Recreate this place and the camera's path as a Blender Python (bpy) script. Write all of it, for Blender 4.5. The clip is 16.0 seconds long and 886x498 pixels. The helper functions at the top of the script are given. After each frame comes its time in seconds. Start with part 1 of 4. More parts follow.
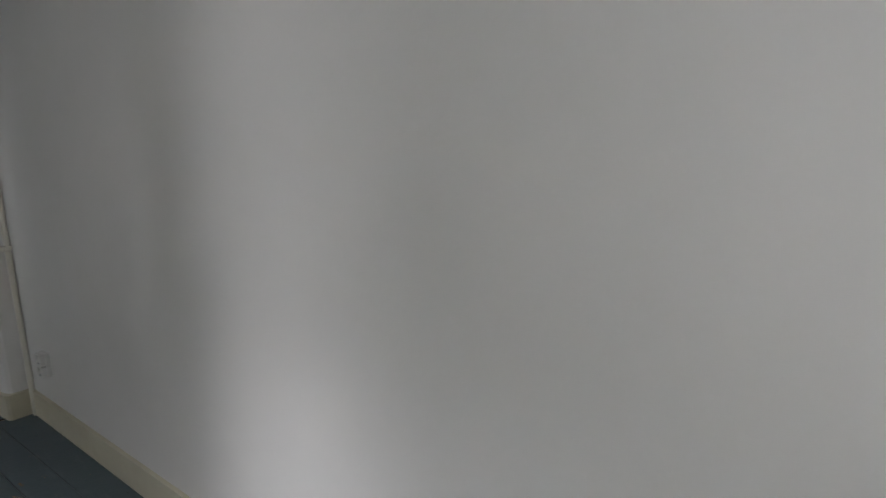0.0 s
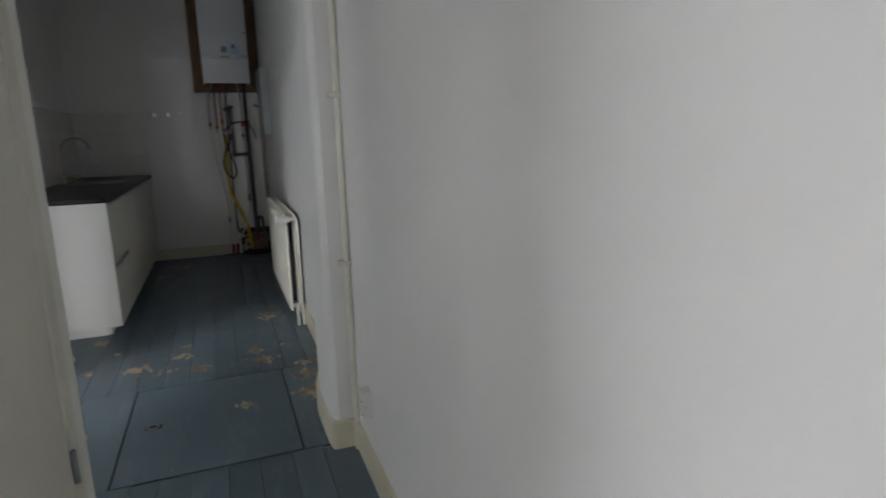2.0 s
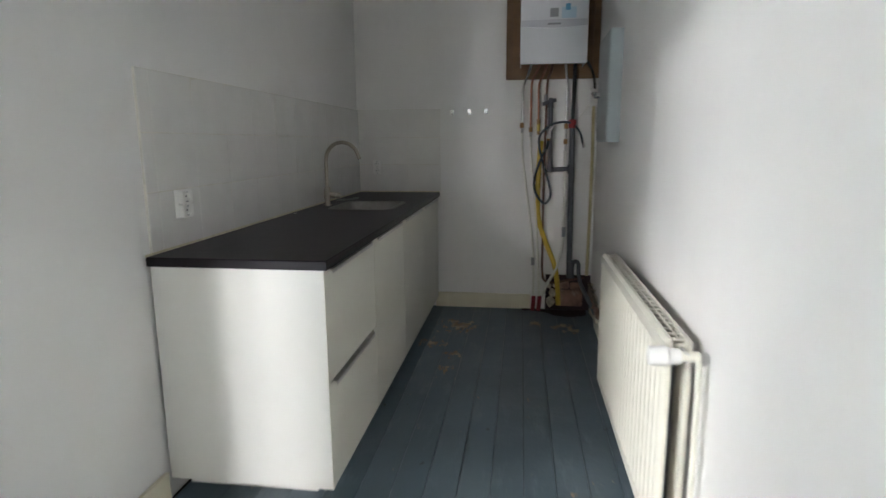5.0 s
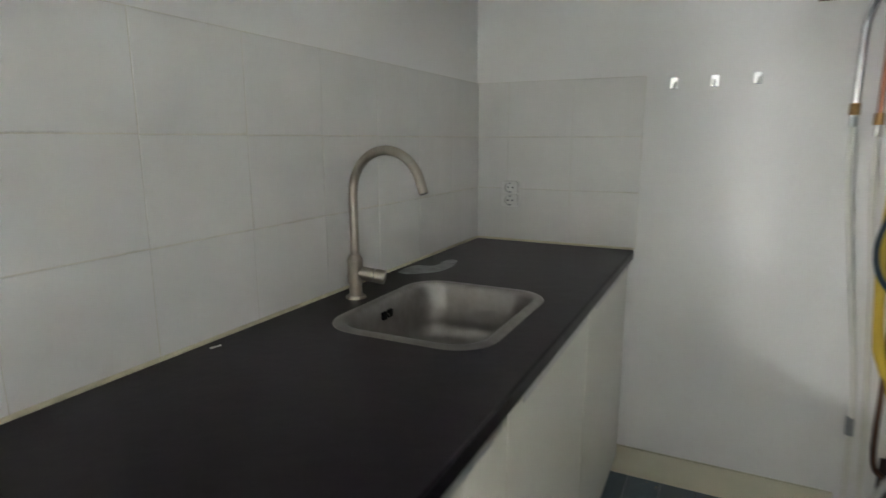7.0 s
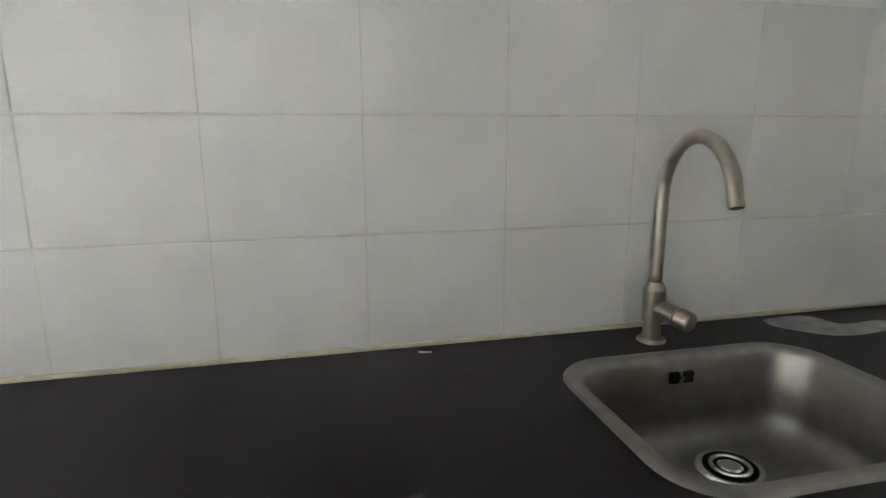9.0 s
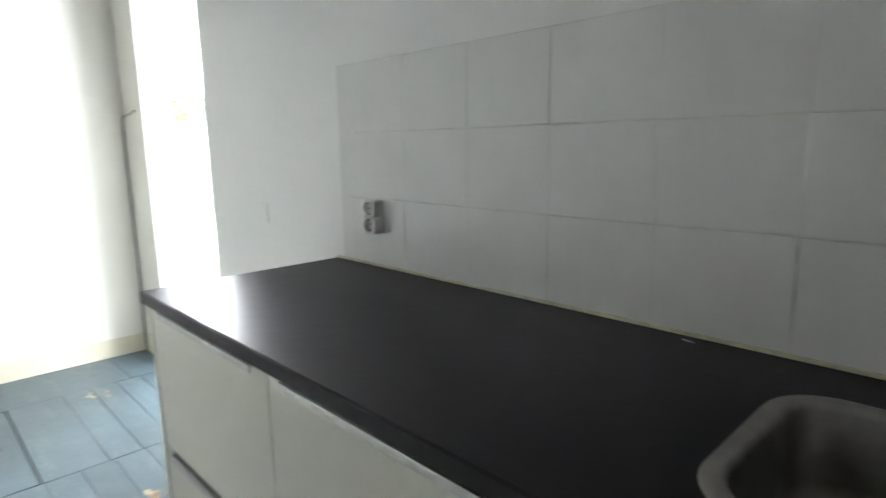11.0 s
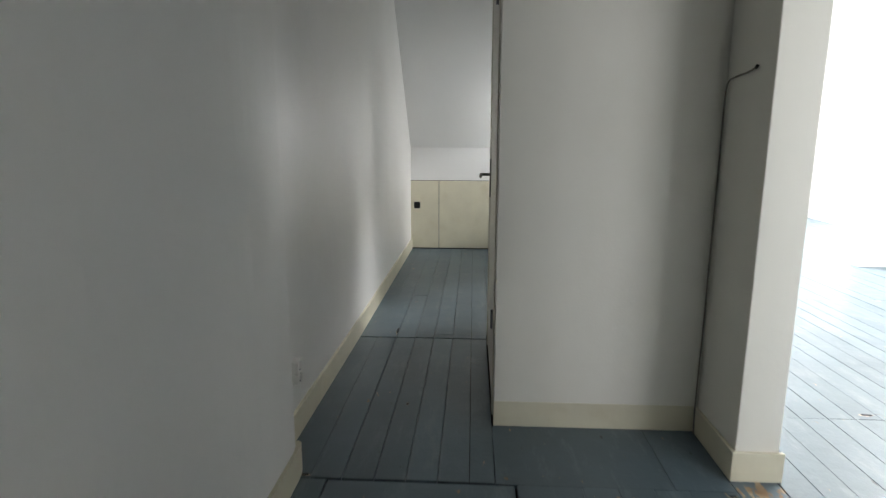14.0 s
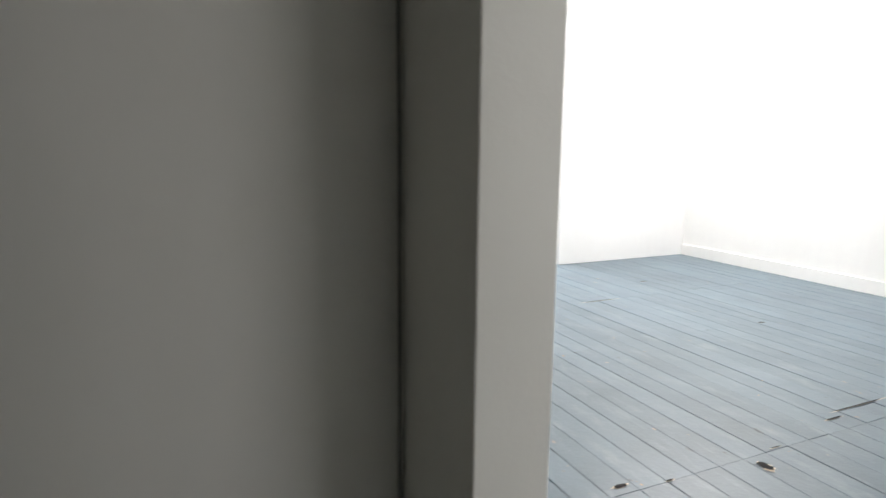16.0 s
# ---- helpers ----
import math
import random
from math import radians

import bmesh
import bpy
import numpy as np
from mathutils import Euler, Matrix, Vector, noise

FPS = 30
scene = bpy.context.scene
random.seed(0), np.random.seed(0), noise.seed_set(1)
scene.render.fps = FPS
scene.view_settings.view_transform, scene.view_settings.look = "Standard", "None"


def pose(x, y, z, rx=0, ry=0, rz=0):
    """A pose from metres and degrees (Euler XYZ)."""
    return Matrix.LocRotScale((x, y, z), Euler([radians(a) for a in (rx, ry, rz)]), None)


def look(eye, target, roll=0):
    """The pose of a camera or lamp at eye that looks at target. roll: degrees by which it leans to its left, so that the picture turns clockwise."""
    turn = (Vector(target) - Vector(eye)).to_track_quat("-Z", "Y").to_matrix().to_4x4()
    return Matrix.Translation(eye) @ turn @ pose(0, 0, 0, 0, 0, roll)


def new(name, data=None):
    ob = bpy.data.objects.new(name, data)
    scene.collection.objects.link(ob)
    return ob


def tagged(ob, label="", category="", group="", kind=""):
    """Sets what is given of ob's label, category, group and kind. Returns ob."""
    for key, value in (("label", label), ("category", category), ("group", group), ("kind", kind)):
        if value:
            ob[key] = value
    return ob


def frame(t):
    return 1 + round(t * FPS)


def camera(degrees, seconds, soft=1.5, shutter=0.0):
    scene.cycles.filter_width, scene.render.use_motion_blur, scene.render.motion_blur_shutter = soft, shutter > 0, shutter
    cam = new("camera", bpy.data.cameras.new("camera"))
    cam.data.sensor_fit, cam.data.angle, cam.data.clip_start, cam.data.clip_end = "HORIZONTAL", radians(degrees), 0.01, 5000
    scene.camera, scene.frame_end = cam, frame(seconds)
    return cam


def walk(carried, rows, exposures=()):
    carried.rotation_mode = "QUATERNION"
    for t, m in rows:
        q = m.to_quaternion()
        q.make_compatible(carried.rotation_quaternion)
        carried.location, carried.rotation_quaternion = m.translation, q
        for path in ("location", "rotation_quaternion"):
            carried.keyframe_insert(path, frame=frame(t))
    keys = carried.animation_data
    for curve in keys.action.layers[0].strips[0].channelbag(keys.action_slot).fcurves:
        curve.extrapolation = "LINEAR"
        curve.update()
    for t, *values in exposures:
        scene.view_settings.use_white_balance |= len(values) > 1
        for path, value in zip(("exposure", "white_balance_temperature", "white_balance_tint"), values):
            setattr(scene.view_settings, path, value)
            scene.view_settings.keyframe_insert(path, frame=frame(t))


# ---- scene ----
EXPOSURES = [(0, -0.25, 6380, 15), (1.0, -0.08, 6360, 15), (2.0, 0.47, 6310, 15), (2.5, 0.65, 6310, 15), (3.5, 0.82, 6370, 14), (3.7, 0.92, 6400, 14), (5.8, 2.7, 6450, 13), (7, 3.0, 6530, 11), (8.7, 3.35, 6580, 12), (11, 2.45, 6230, 10), (11.5, 1.65, 6200, 9), (12.5, 0.64, 6170, 9), (13.5, 0.02, 6370, 8), (14.5, -0.13, 6650, 13), (15, -0.25, 6700, 14), (16, -1.0, 6690, 13)]
cam = camera(75.5, 16.0, soft=1.3, shutter=0.4)
PATH = [
    (0, (0.910, -7.518, 1.230), (2.476, -6.341, 0.828), -0.98),
    (0.5, (1.070, -7.403, 1.228), (2.462, -6.021, 0.837), -1.07),
    (1, (1.147, -7.159, 1.214), (2.339, -5.599, 0.833), -0.85),
    (1.5, (1.217, -6.893, 1.229), (2.187, -5.188, 0.838), -1.24),
    (2, (1.290, -6.702, 1.242), (1.995, -4.872, 0.850), -1.57),
    (2.5, (1.289, -6.465, 1.226), (1.751, -4.556, 0.850), -0.80),
    (3, (1.312, -6.171, 1.218), (1.588, -4.227, 0.842), -0.79),
    (3.5, (1.310, -5.911, 1.226), (1.469, -3.953, 0.853), -0.49),
    (3.7, (1.312, -5.774, 1.271), (1.414, -3.812, 0.898), -0.21),
    (5.8, (1.153, -3.320, 1.309), (0.705, -1.406, 0.942), -0.32),
    (6, (1.119, -3.041, 1.329), (0.630, -1.139, 0.950), -0.13),
    (6.5, (1.052, -2.489, 1.322), (0.397, -0.638, 0.942), -0.16),
    (7, (0.921, -2.209, 1.323), (0.055, -0.446, 0.946), -0.00),
    (7.5, (0.845, -2.006, 1.296), (-0.258, -0.380, 0.925), -0.27),
    (8, (0.853, -1.914, 1.317), (-0.598, -0.592, 0.932), 0.54),
    (8.5, (0.916, -1.804, 1.316), (-0.812, -0.884, 0.908), 0.53),
    (11, (1.090, -1.016, 1.290), (-0.280, -2.428, 0.932), -0.89),
    (11.5, (1.028, -1.119, 1.293), (0.036, -2.818, 0.932), -0.35),
    (12, (0.991, -1.224, 1.291), (0.385, -3.094, 0.922), -0.33),
    (12.5, (1.001, -1.438, 1.285), (0.651, -3.371, 0.910), -0.33),
    (13, (0.983, -1.757, 1.268), (0.831, -3.716, 0.892), -0.09),
    (13.5, (0.939, -2.159, 1.262), (0.975, -4.124, 0.890), 0.05),
    (14, (0.975, -2.569, 1.255), (1.077, -4.531, 0.881), 0.17),
    (14.5, (0.839, -3.007, 1.266), (0.904, -4.968, 0.881), 0.00),
    (15, (0.703, -3.361, 1.214), (0.524, -5.316, 0.833), -0.03),
    (15.5, (0.610, -3.567, 1.180), (0.084, -5.461, 0.813), 0.37),
    (16, (0.413, -3.754, 1.121), (-0.385, -5.557, 0.785), 0.40),
]
walk(cam, [(t, look(eye, target, roll)) for t, eye, target, roll in PATH], exposures=EXPOSURES)

# ---- world, sun, lamps standing in for daylight ----
world = bpy.data.worlds.new("sky")
scene.world = world
world.use_nodes = True
wn = world.node_tree.nodes
sky = wn.new("ShaderNodeTexSky")
sky.sky_type, sky.sun_disc, sky.air_density, sky.dust_density = "NISHITA", False, 0.7, 0.3
sky.sun_elevation, sky.sun_rotation = radians(51), radians(231)
world.node_tree.links.new(sky.outputs[0], wn["Background"].inputs[0])
wn["Background"].inputs[1].default_value = 0.15
sun = new("sun", bpy.data.lights.new("sun", "SUN"))
sun.data.energy, sun.data.angle, sun.data.color = 5.0, radians(1), (1.0, 0.95, 0.88)
sun.matrix_world = look((0, 0, 10), (5.0, 4.0, 2.0))


def daylight_fill(eye, target, w, h, watts, col=(0.98, 0.985, 1.0)):
    lamp = new("daylight_fill", bpy.data.lights.new("daylight_fill", "AREA"))
    lamp.data.shape, lamp.data.size, lamp.data.size_y, lamp.data.energy, lamp.data.color = "RECTANGLE", w, h, watts, col
    lamp.matrix_world = look(eye, target)
    return lamp


daylight_fill((-3.49, -13.02, 1.15), (-3.3, -10, 0.9), 0.76, 1.9, 60)
daylight_fill((-1.95, -13.02, 1.15), (-1.8, -10, 0.95), 1.4, 1.9, 205)
# Unseen north opening: lamp added to light the corridor wall through the doorway.
daylight_fill((-2.8, -1.07, 1.5), (-2.6, -4.0, 1.3), 2.1, 1.3, 82)
# Added lamp in an invented opening, brightens the landing's slope and knee wall.
daylight_fill((-0.16, -8.4, 1.25), (0.6, -9.1, 1.6), 0.66, 0.86, 11)
# Two unseen ceiling lamps, added to brighten the sunlit room and the kitchen.
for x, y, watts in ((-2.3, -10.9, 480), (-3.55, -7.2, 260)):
    daylight_fill((x, y, 2.96), (x, y, 0), 1.1, 1.1, watts)

# ---- materials ----
def mat(name, base, rough=0.6, metal=0.0, vary=0.08, scale=3.0, bump=0.0, bscale=60.0, spec=0.5, stain=None, stain_amt=0.0, stain_scale=2.0, coat=0.0):
    m = bpy.data.materials.new(name)
    m.use_nodes = True
    nt = m.node_tree
    b = nt.nodes["Principled BSDF"]
    b.inputs["Roughness"].default_value, b.inputs["Metallic"].default_value = rough, metal
    b.inputs["Specular IOR Level"].default_value = spec
    b.inputs["Coat Weight"].default_value = coat
    geo = nt.nodes.new("ShaderNodeNewGeometry")
    n1 = nt.nodes.new("ShaderNodeTexNoise")
    n1.inputs["Scale"].default_value, n1.inputs["Detail"].default_value = scale, 5
    nt.links.new(geo.outputs["Position"], n1.inputs["Vector"])
    ramp = nt.nodes.new("ShaderNodeMapRange")
    ramp.inputs["From Min"].default_value, ramp.inputs["From Max"].default_value = 0.3, 0.7
    ramp.inputs["To Min"].default_value, ramp.inputs["To Max"].default_value = 1 - vary, 1 + vary * 0.4
    nt.links.new(n1.outputs["Fac"], ramp.inputs["Value"])
    mul = nt.nodes.new("ShaderNodeVectorMath")
    mul.operation = "SCALE"
    mul.inputs[0].default_value = base
    nt.links.new(ramp.outputs["Result"], mul.inputs["Scale"])
    col = mul.outputs["Vector"]
    if stain:
        n2 = nt.nodes.new("ShaderNodeTexNoise")
        n2.inputs["Scale"].default_value, n2.inputs["Detail"].default_value, n2.inputs["Roughness"].default_value = stain_scale, 7, 0.65
        nt.links.new(geo.outputs["Position"], n2.inputs["Vector"])
        r2 = nt.nodes.new("ShaderNodeMapRange")
        r2.inputs["From Min"].default_value, r2.inputs["From Max"].default_value = 0.52, 0.72
        r2.inputs["To Min"].default_value, r2.inputs["To Max"].default_value = 0, stain_amt
        nt.links.new(n2.outputs["Fac"], r2.inputs["Value"])
        mx = nt.nodes.new("ShaderNodeMix")
        mx.data_type = "RGBA"
        nt.links.new(r2.outputs["Result"], mx.inputs["Factor"])
        nt.links.new(col, mx.inputs["A"])
        mx.inputs["B"].default_value = (*stain, 1)
        col = mx.outputs["Result"]
    nt.links.new(col, b.inputs["Base Color"])
    if bump:
        n3 = nt.nodes.new("ShaderNodeTexNoise")
        n3.inputs["Scale"].default_value, n3.inputs["Detail"].default_value = bscale, 4
        nt.links.new(geo.outputs["Position"], n3.inputs["Vector"])
        n4 = nt.nodes.new("ShaderNodeTexNoise")
        n4.inputs["Scale"].default_value, n4.inputs["Detail"].default_value = bscale * 0.06, 3
        nt.links.new(geo.outputs["Position"], n4.inputs["Vector"])
        ad = nt.nodes.new("ShaderNodeMath")
        ad.operation = "MULTIPLY_ADD"
        ad.inputs[1].default_value = 6.0
        nt.links.new(n4.outputs["Fac"], ad.inputs[0])
        nt.links.new(n3.outputs["Fac"], ad.inputs[2])
        bp = nt.nodes.new("ShaderNodeBump")
        bp.inputs["Strength"].default_value, bp.inputs["Distance"].default_value = bump, 0.004
        nt.links.new(ad.outputs[0], bp.inputs["Height"])
        nt.links.new(bp.outputs["Normal"], b.inputs["Normal"])
    return m


def wavy(m, strength):
    """Adds the long upright waves of hand-plastered walls to a material's relief."""
    nt = m.node_tree
    bump = next(n for n in nt.nodes if n.type == "BUMP")
    geo = nt.nodes.new("ShaderNodeNewGeometry")
    mp = nt.nodes.new("ShaderNodeMapping")
    mp.inputs["Scale"].default_value = (1, 1, 0.10)
    nz = nt.nodes.new("ShaderNodeTexNoise")
    nz.inputs["Scale"].default_value, nz.inputs["Detail"].default_value = 3.4, 2
    b2 = nt.nodes.new("ShaderNodeBump")
    b2.inputs["Strength"].default_value, b2.inputs["Distance"].default_value = strength, 0.05
    nt.links.new(geo.outputs["Position"], mp.inputs["Vector"])
    nt.links.new(mp.outputs[0], nz.inputs["Vector"])
    nt.links.new(nz.outputs["Fac"], b2.inputs["Height"])
    nt.links.new(b2.outputs["Normal"], bump.inputs["Normal"])
    return m


M_WALL = mat("wall_paint", (0.86, 0.85, 0.825), 0.44, vary=0.035, scale=1.3, bump=0.10, bscale=90, stain=(0.77, 0.76, 0.71), stain_amt=0.35, stain_scale=1.1)
M_WALL = wavy(M_WALL, 0.22)
M_WALLC = wavy(mat("warm_wall_paint", (0.83, 0.81, 0.735), 0.6, vary=0.04, scale=1.4, bump=0.10, bscale=90, stain=(0.74, 0.72, 0.62), stain_amt=0.35, stain_scale=1.2), 0.2)
M_SLOPE = mat("slope_paint", (0.84, 0.84, 0.83), 0.5, vary=0.03, scale=1.5, bump=0.15, bscale=60)
M_CEIL = mat("ceiling_paint", (0.86, 0.86, 0.84), 0.8, vary=0.03)
M_CREAM = mat("cream_gloss", (0.73, 0.69, 0.54), 0.35, vary=0.06, scale=6, bump=0.12, bscale=40, stain=(0.58, 0.51, 0.33), stain_amt=0.35, stain_scale=5)
M_DOOR = mat("cream_door_paint", (0.72, 0.69, 0.58), 0.36, vary=0.05, scale=4, bump=0.1, bscale=50)
M_SUB = mat("subfloor_dark", (0.02, 0.016, 0.012), 0.9)
M_TILE = mat("white_tile", (0.83, 0.82, 0.785), 0.27, vary=0.05, scale=5, bump=0.26, bscale=22)
M_GROUT = mat("grout", (0.76, 0.735, 0.65), 0.9, vary=0.15, scale=20)
M_SEALANT = mat("yellowed_sealant", (0.72, 0.68, 0.48), 0.4, vary=0.15, scale=25)
M_WORKTOP = mat("dark_laminate", (0.0105, 0.0070, 0.0112), 0.36, spec=0.22, vary=0.10, scale=160, bump=0.04, bscale=320)
M_FRONT = mat("cream_front", (0.74, 0.725, 0.64), 0.32, vary=0.03, scale=3)
M_PANEL = mat("white_melamine", (0.80, 0.79, 0.74), 0.42, vary=0.02, scale=2)
M_STEEL = mat("brushed_steel", (0.31, 0.295, 0.275), 0.36, metal=1.0, vary=0.15, scale=30, bump=0.05, bscale=200)
M_NICKEL = mat("warm_brushed_nickel", (0.43, 0.385, 0.32), 0.32, metal=1.0, vary=0.1, scale=40)
M_ALU = mat("aluminium_grip", (0.62, 0.61, 0.59), 0.35, metal=1.0, vary=0.1, scale=30)
M_CHROME = mat("chrome", (0.75, 0.75, 0.75), 0.12, metal=1.0)
M_BLACK = mat("black_plastic", (0.012, 0.012, 0.013), 0.5)
# Near-black colour that stands for the darkness inside holes and behind gaps.
M_HOLE = mat("dark_void", (0.006, 0.005, 0.005), 0.95)
M_WHITE_PL = mat("white_plastic", (0.86, 0.855, 0.82), 0.35, vary=0.03, scale=10)
M_RAD = mat("radiator_enamel", (0.76, 0.74, 0.64), 0.33, vary=0.04, scale=8)
M_BOILER = mat("boiler_white", (0.76, 0.78, 0.80), 0.3, vary=0.02)
M_SILVER = mat("silver_trim", (0.62, 0.63, 0.66), 0.3, metal=0.6)
M_BLUE = mat("blue_label", (0.10, 0.33, 0.55), 0.5)
M_PALE = mat("pale_label", (0.55, 0.70, 0.78), 0.5)
M_BOARD = mat("brown_plywood", (0.235, 0.125, 0.055), 0.5, vary=0.25, scale=9, bump=0.1, bscale=60, stain=(0.12, 0.06, 0.03), stain_amt=0.6, stain_scale=6)
M_COPPER = mat("copper", (0.38, 0.17, 0.11), 0.4, metal=0.9, vary=0.3, scale=25)
M_DARKCOP = mat("dark_copper", (0.15, 0.08, 0.055), 0.5, metal=0.5, vary=0.3, scale=25)
M_BRASS = mat("brass", (0.34, 0.20, 0.085), 0.4, metal=1.0, vary=0.25, scale=50)
M_PVC_AND_GAP = mat("grey_pvc_and_gap_shade", (0.085, 0.09, 0.105), 0.45, vary=0.12, scale=12)
M_PEX = mat("white_pex", (0.78, 0.77, 0.70), 0.4, vary=0.06, scale=12)
M_YELLOW = mat("yellow_gas_pipe", (0.62, 0.44, 0.05), 0.45, vary=0.15, scale=14)
M_CONDUIT = mat("yellowed_conduit", (0.60, 0.52, 0.30), 0.45, vary=0.12, scale=14)
M_HOSE = mat("black_hose", (0.012, 0.028, 0.04), 0.45)
M_RED = mat("red_tape", (0.33, 0.02, 0.025), 0.5)
M_REDCAP = mat("red_sleeve", (0.26, 0.012, 0.03), 0.5, vary=0.2, scale=30)
M_OXBLOOD = mat("oxblood_primer", (0.030, 0.008, 0.009), 0.6, vary=0.4, scale=18)
M_BRICK = mat("pale_brick", (0.34, 0.20, 0.15), 0.9, vary=0.5, scale=18, bump=0.9, bscale=50, stain=(0.55, 0.47, 0.38), stain_amt=0.7, stain_scale=14)
M_RUBBLE = mat("rubble_plaster", (0.64, 0.56, 0.44), 0.95, vary=0.4, scale=40, bump=0.8, bscale=90)
M_EARTH = mat("dusty_brown_rubble", (0.10, 0.072, 0.052), 0.95, vary=0.5, scale=45, bump=0.8, bscale=80)
M_LATH = mat("grimy_lath", (0.21, 0.15, 0.11), 0.85, vary=0.4, scale=25, bump=0.5, bscale=60)
M_METER = mat("grey_steel_box", (0.46, 0.52, 0.53), 0.4, vary=0.05, scale=6)
M_METERD = mat("grey_box_door", (0.36, 0.40, 0.40), 0.38, vary=0.05, scale=6)
M_WHITEPIPE = mat("painted_pipe", (0.78, 0.76, 0.66), 0.35, vary=0.05, scale=12)
M_CABLE = mat("grey_cable", (0.27, 0.25, 0.21), 0.5, vary=0.2, scale=20)
M_GREY = mat("weathered_grey_paint", (0.28, 0.29, 0.30), 0.5, vary=0.1, scale=8)
M_DARKDOOR = mat("dark_grey_door_paint", (0.016, 0.017, 0.020), 0.5, vary=0.1, scale=8)
M_SMEAR = mat("dried_paint_smear", (0.36, 0.38, 0.385), 0.5, vary=0.4, scale=22, stain=(0.52, 0.56, 0.56), stain_amt=0.8, stain_scale=16)
M_LEAF = mat("tree_leaf", (0.10, 0.17, 0.05), 0.6, vary=0.3, scale=3)
ln = M_LEAF.node_tree
tr = ln.nodes.new("ShaderNodeBsdfTranslucent")
tr.inputs["Color"].default_value = (0.45, 0.58, 0.22, 1)
ml = ln.nodes.new("ShaderNodeMixShader")
ml.inputs[0].default_value = 0.65
ln.links.new(ln.nodes["Principled BSDF"].outputs[0], ml.inputs[1])
ln.links.new(tr.outputs[0], ml.inputs[2])
ln.links.new(ml.outputs[0], ln.nodes["Material Output"].inputs["Surface"])
M_BARK = mat("pale_bark", (0.42, 0.40, 0.36), 0.9, vary=0.3, scale=8, bump=0.6)
M_GROUND = mat("pale_gravel_ground", (0.62, 0.61, 0.57), 0.9, vary=0.3, scale=0.8, bump=0.4, bscale=20)
M_GLASS = bpy.data.materials.new("window_glass")
M_GLASS.use_nodes = True
gb = M_GLASS.node_tree.nodes["Principled BSDF"]
gb.inputs["Transmission Weight"].default_value, gb.inputs["Roughness"].default_value, gb.inputs["IOR"].default_value = 1.0, 0.0, 1.45


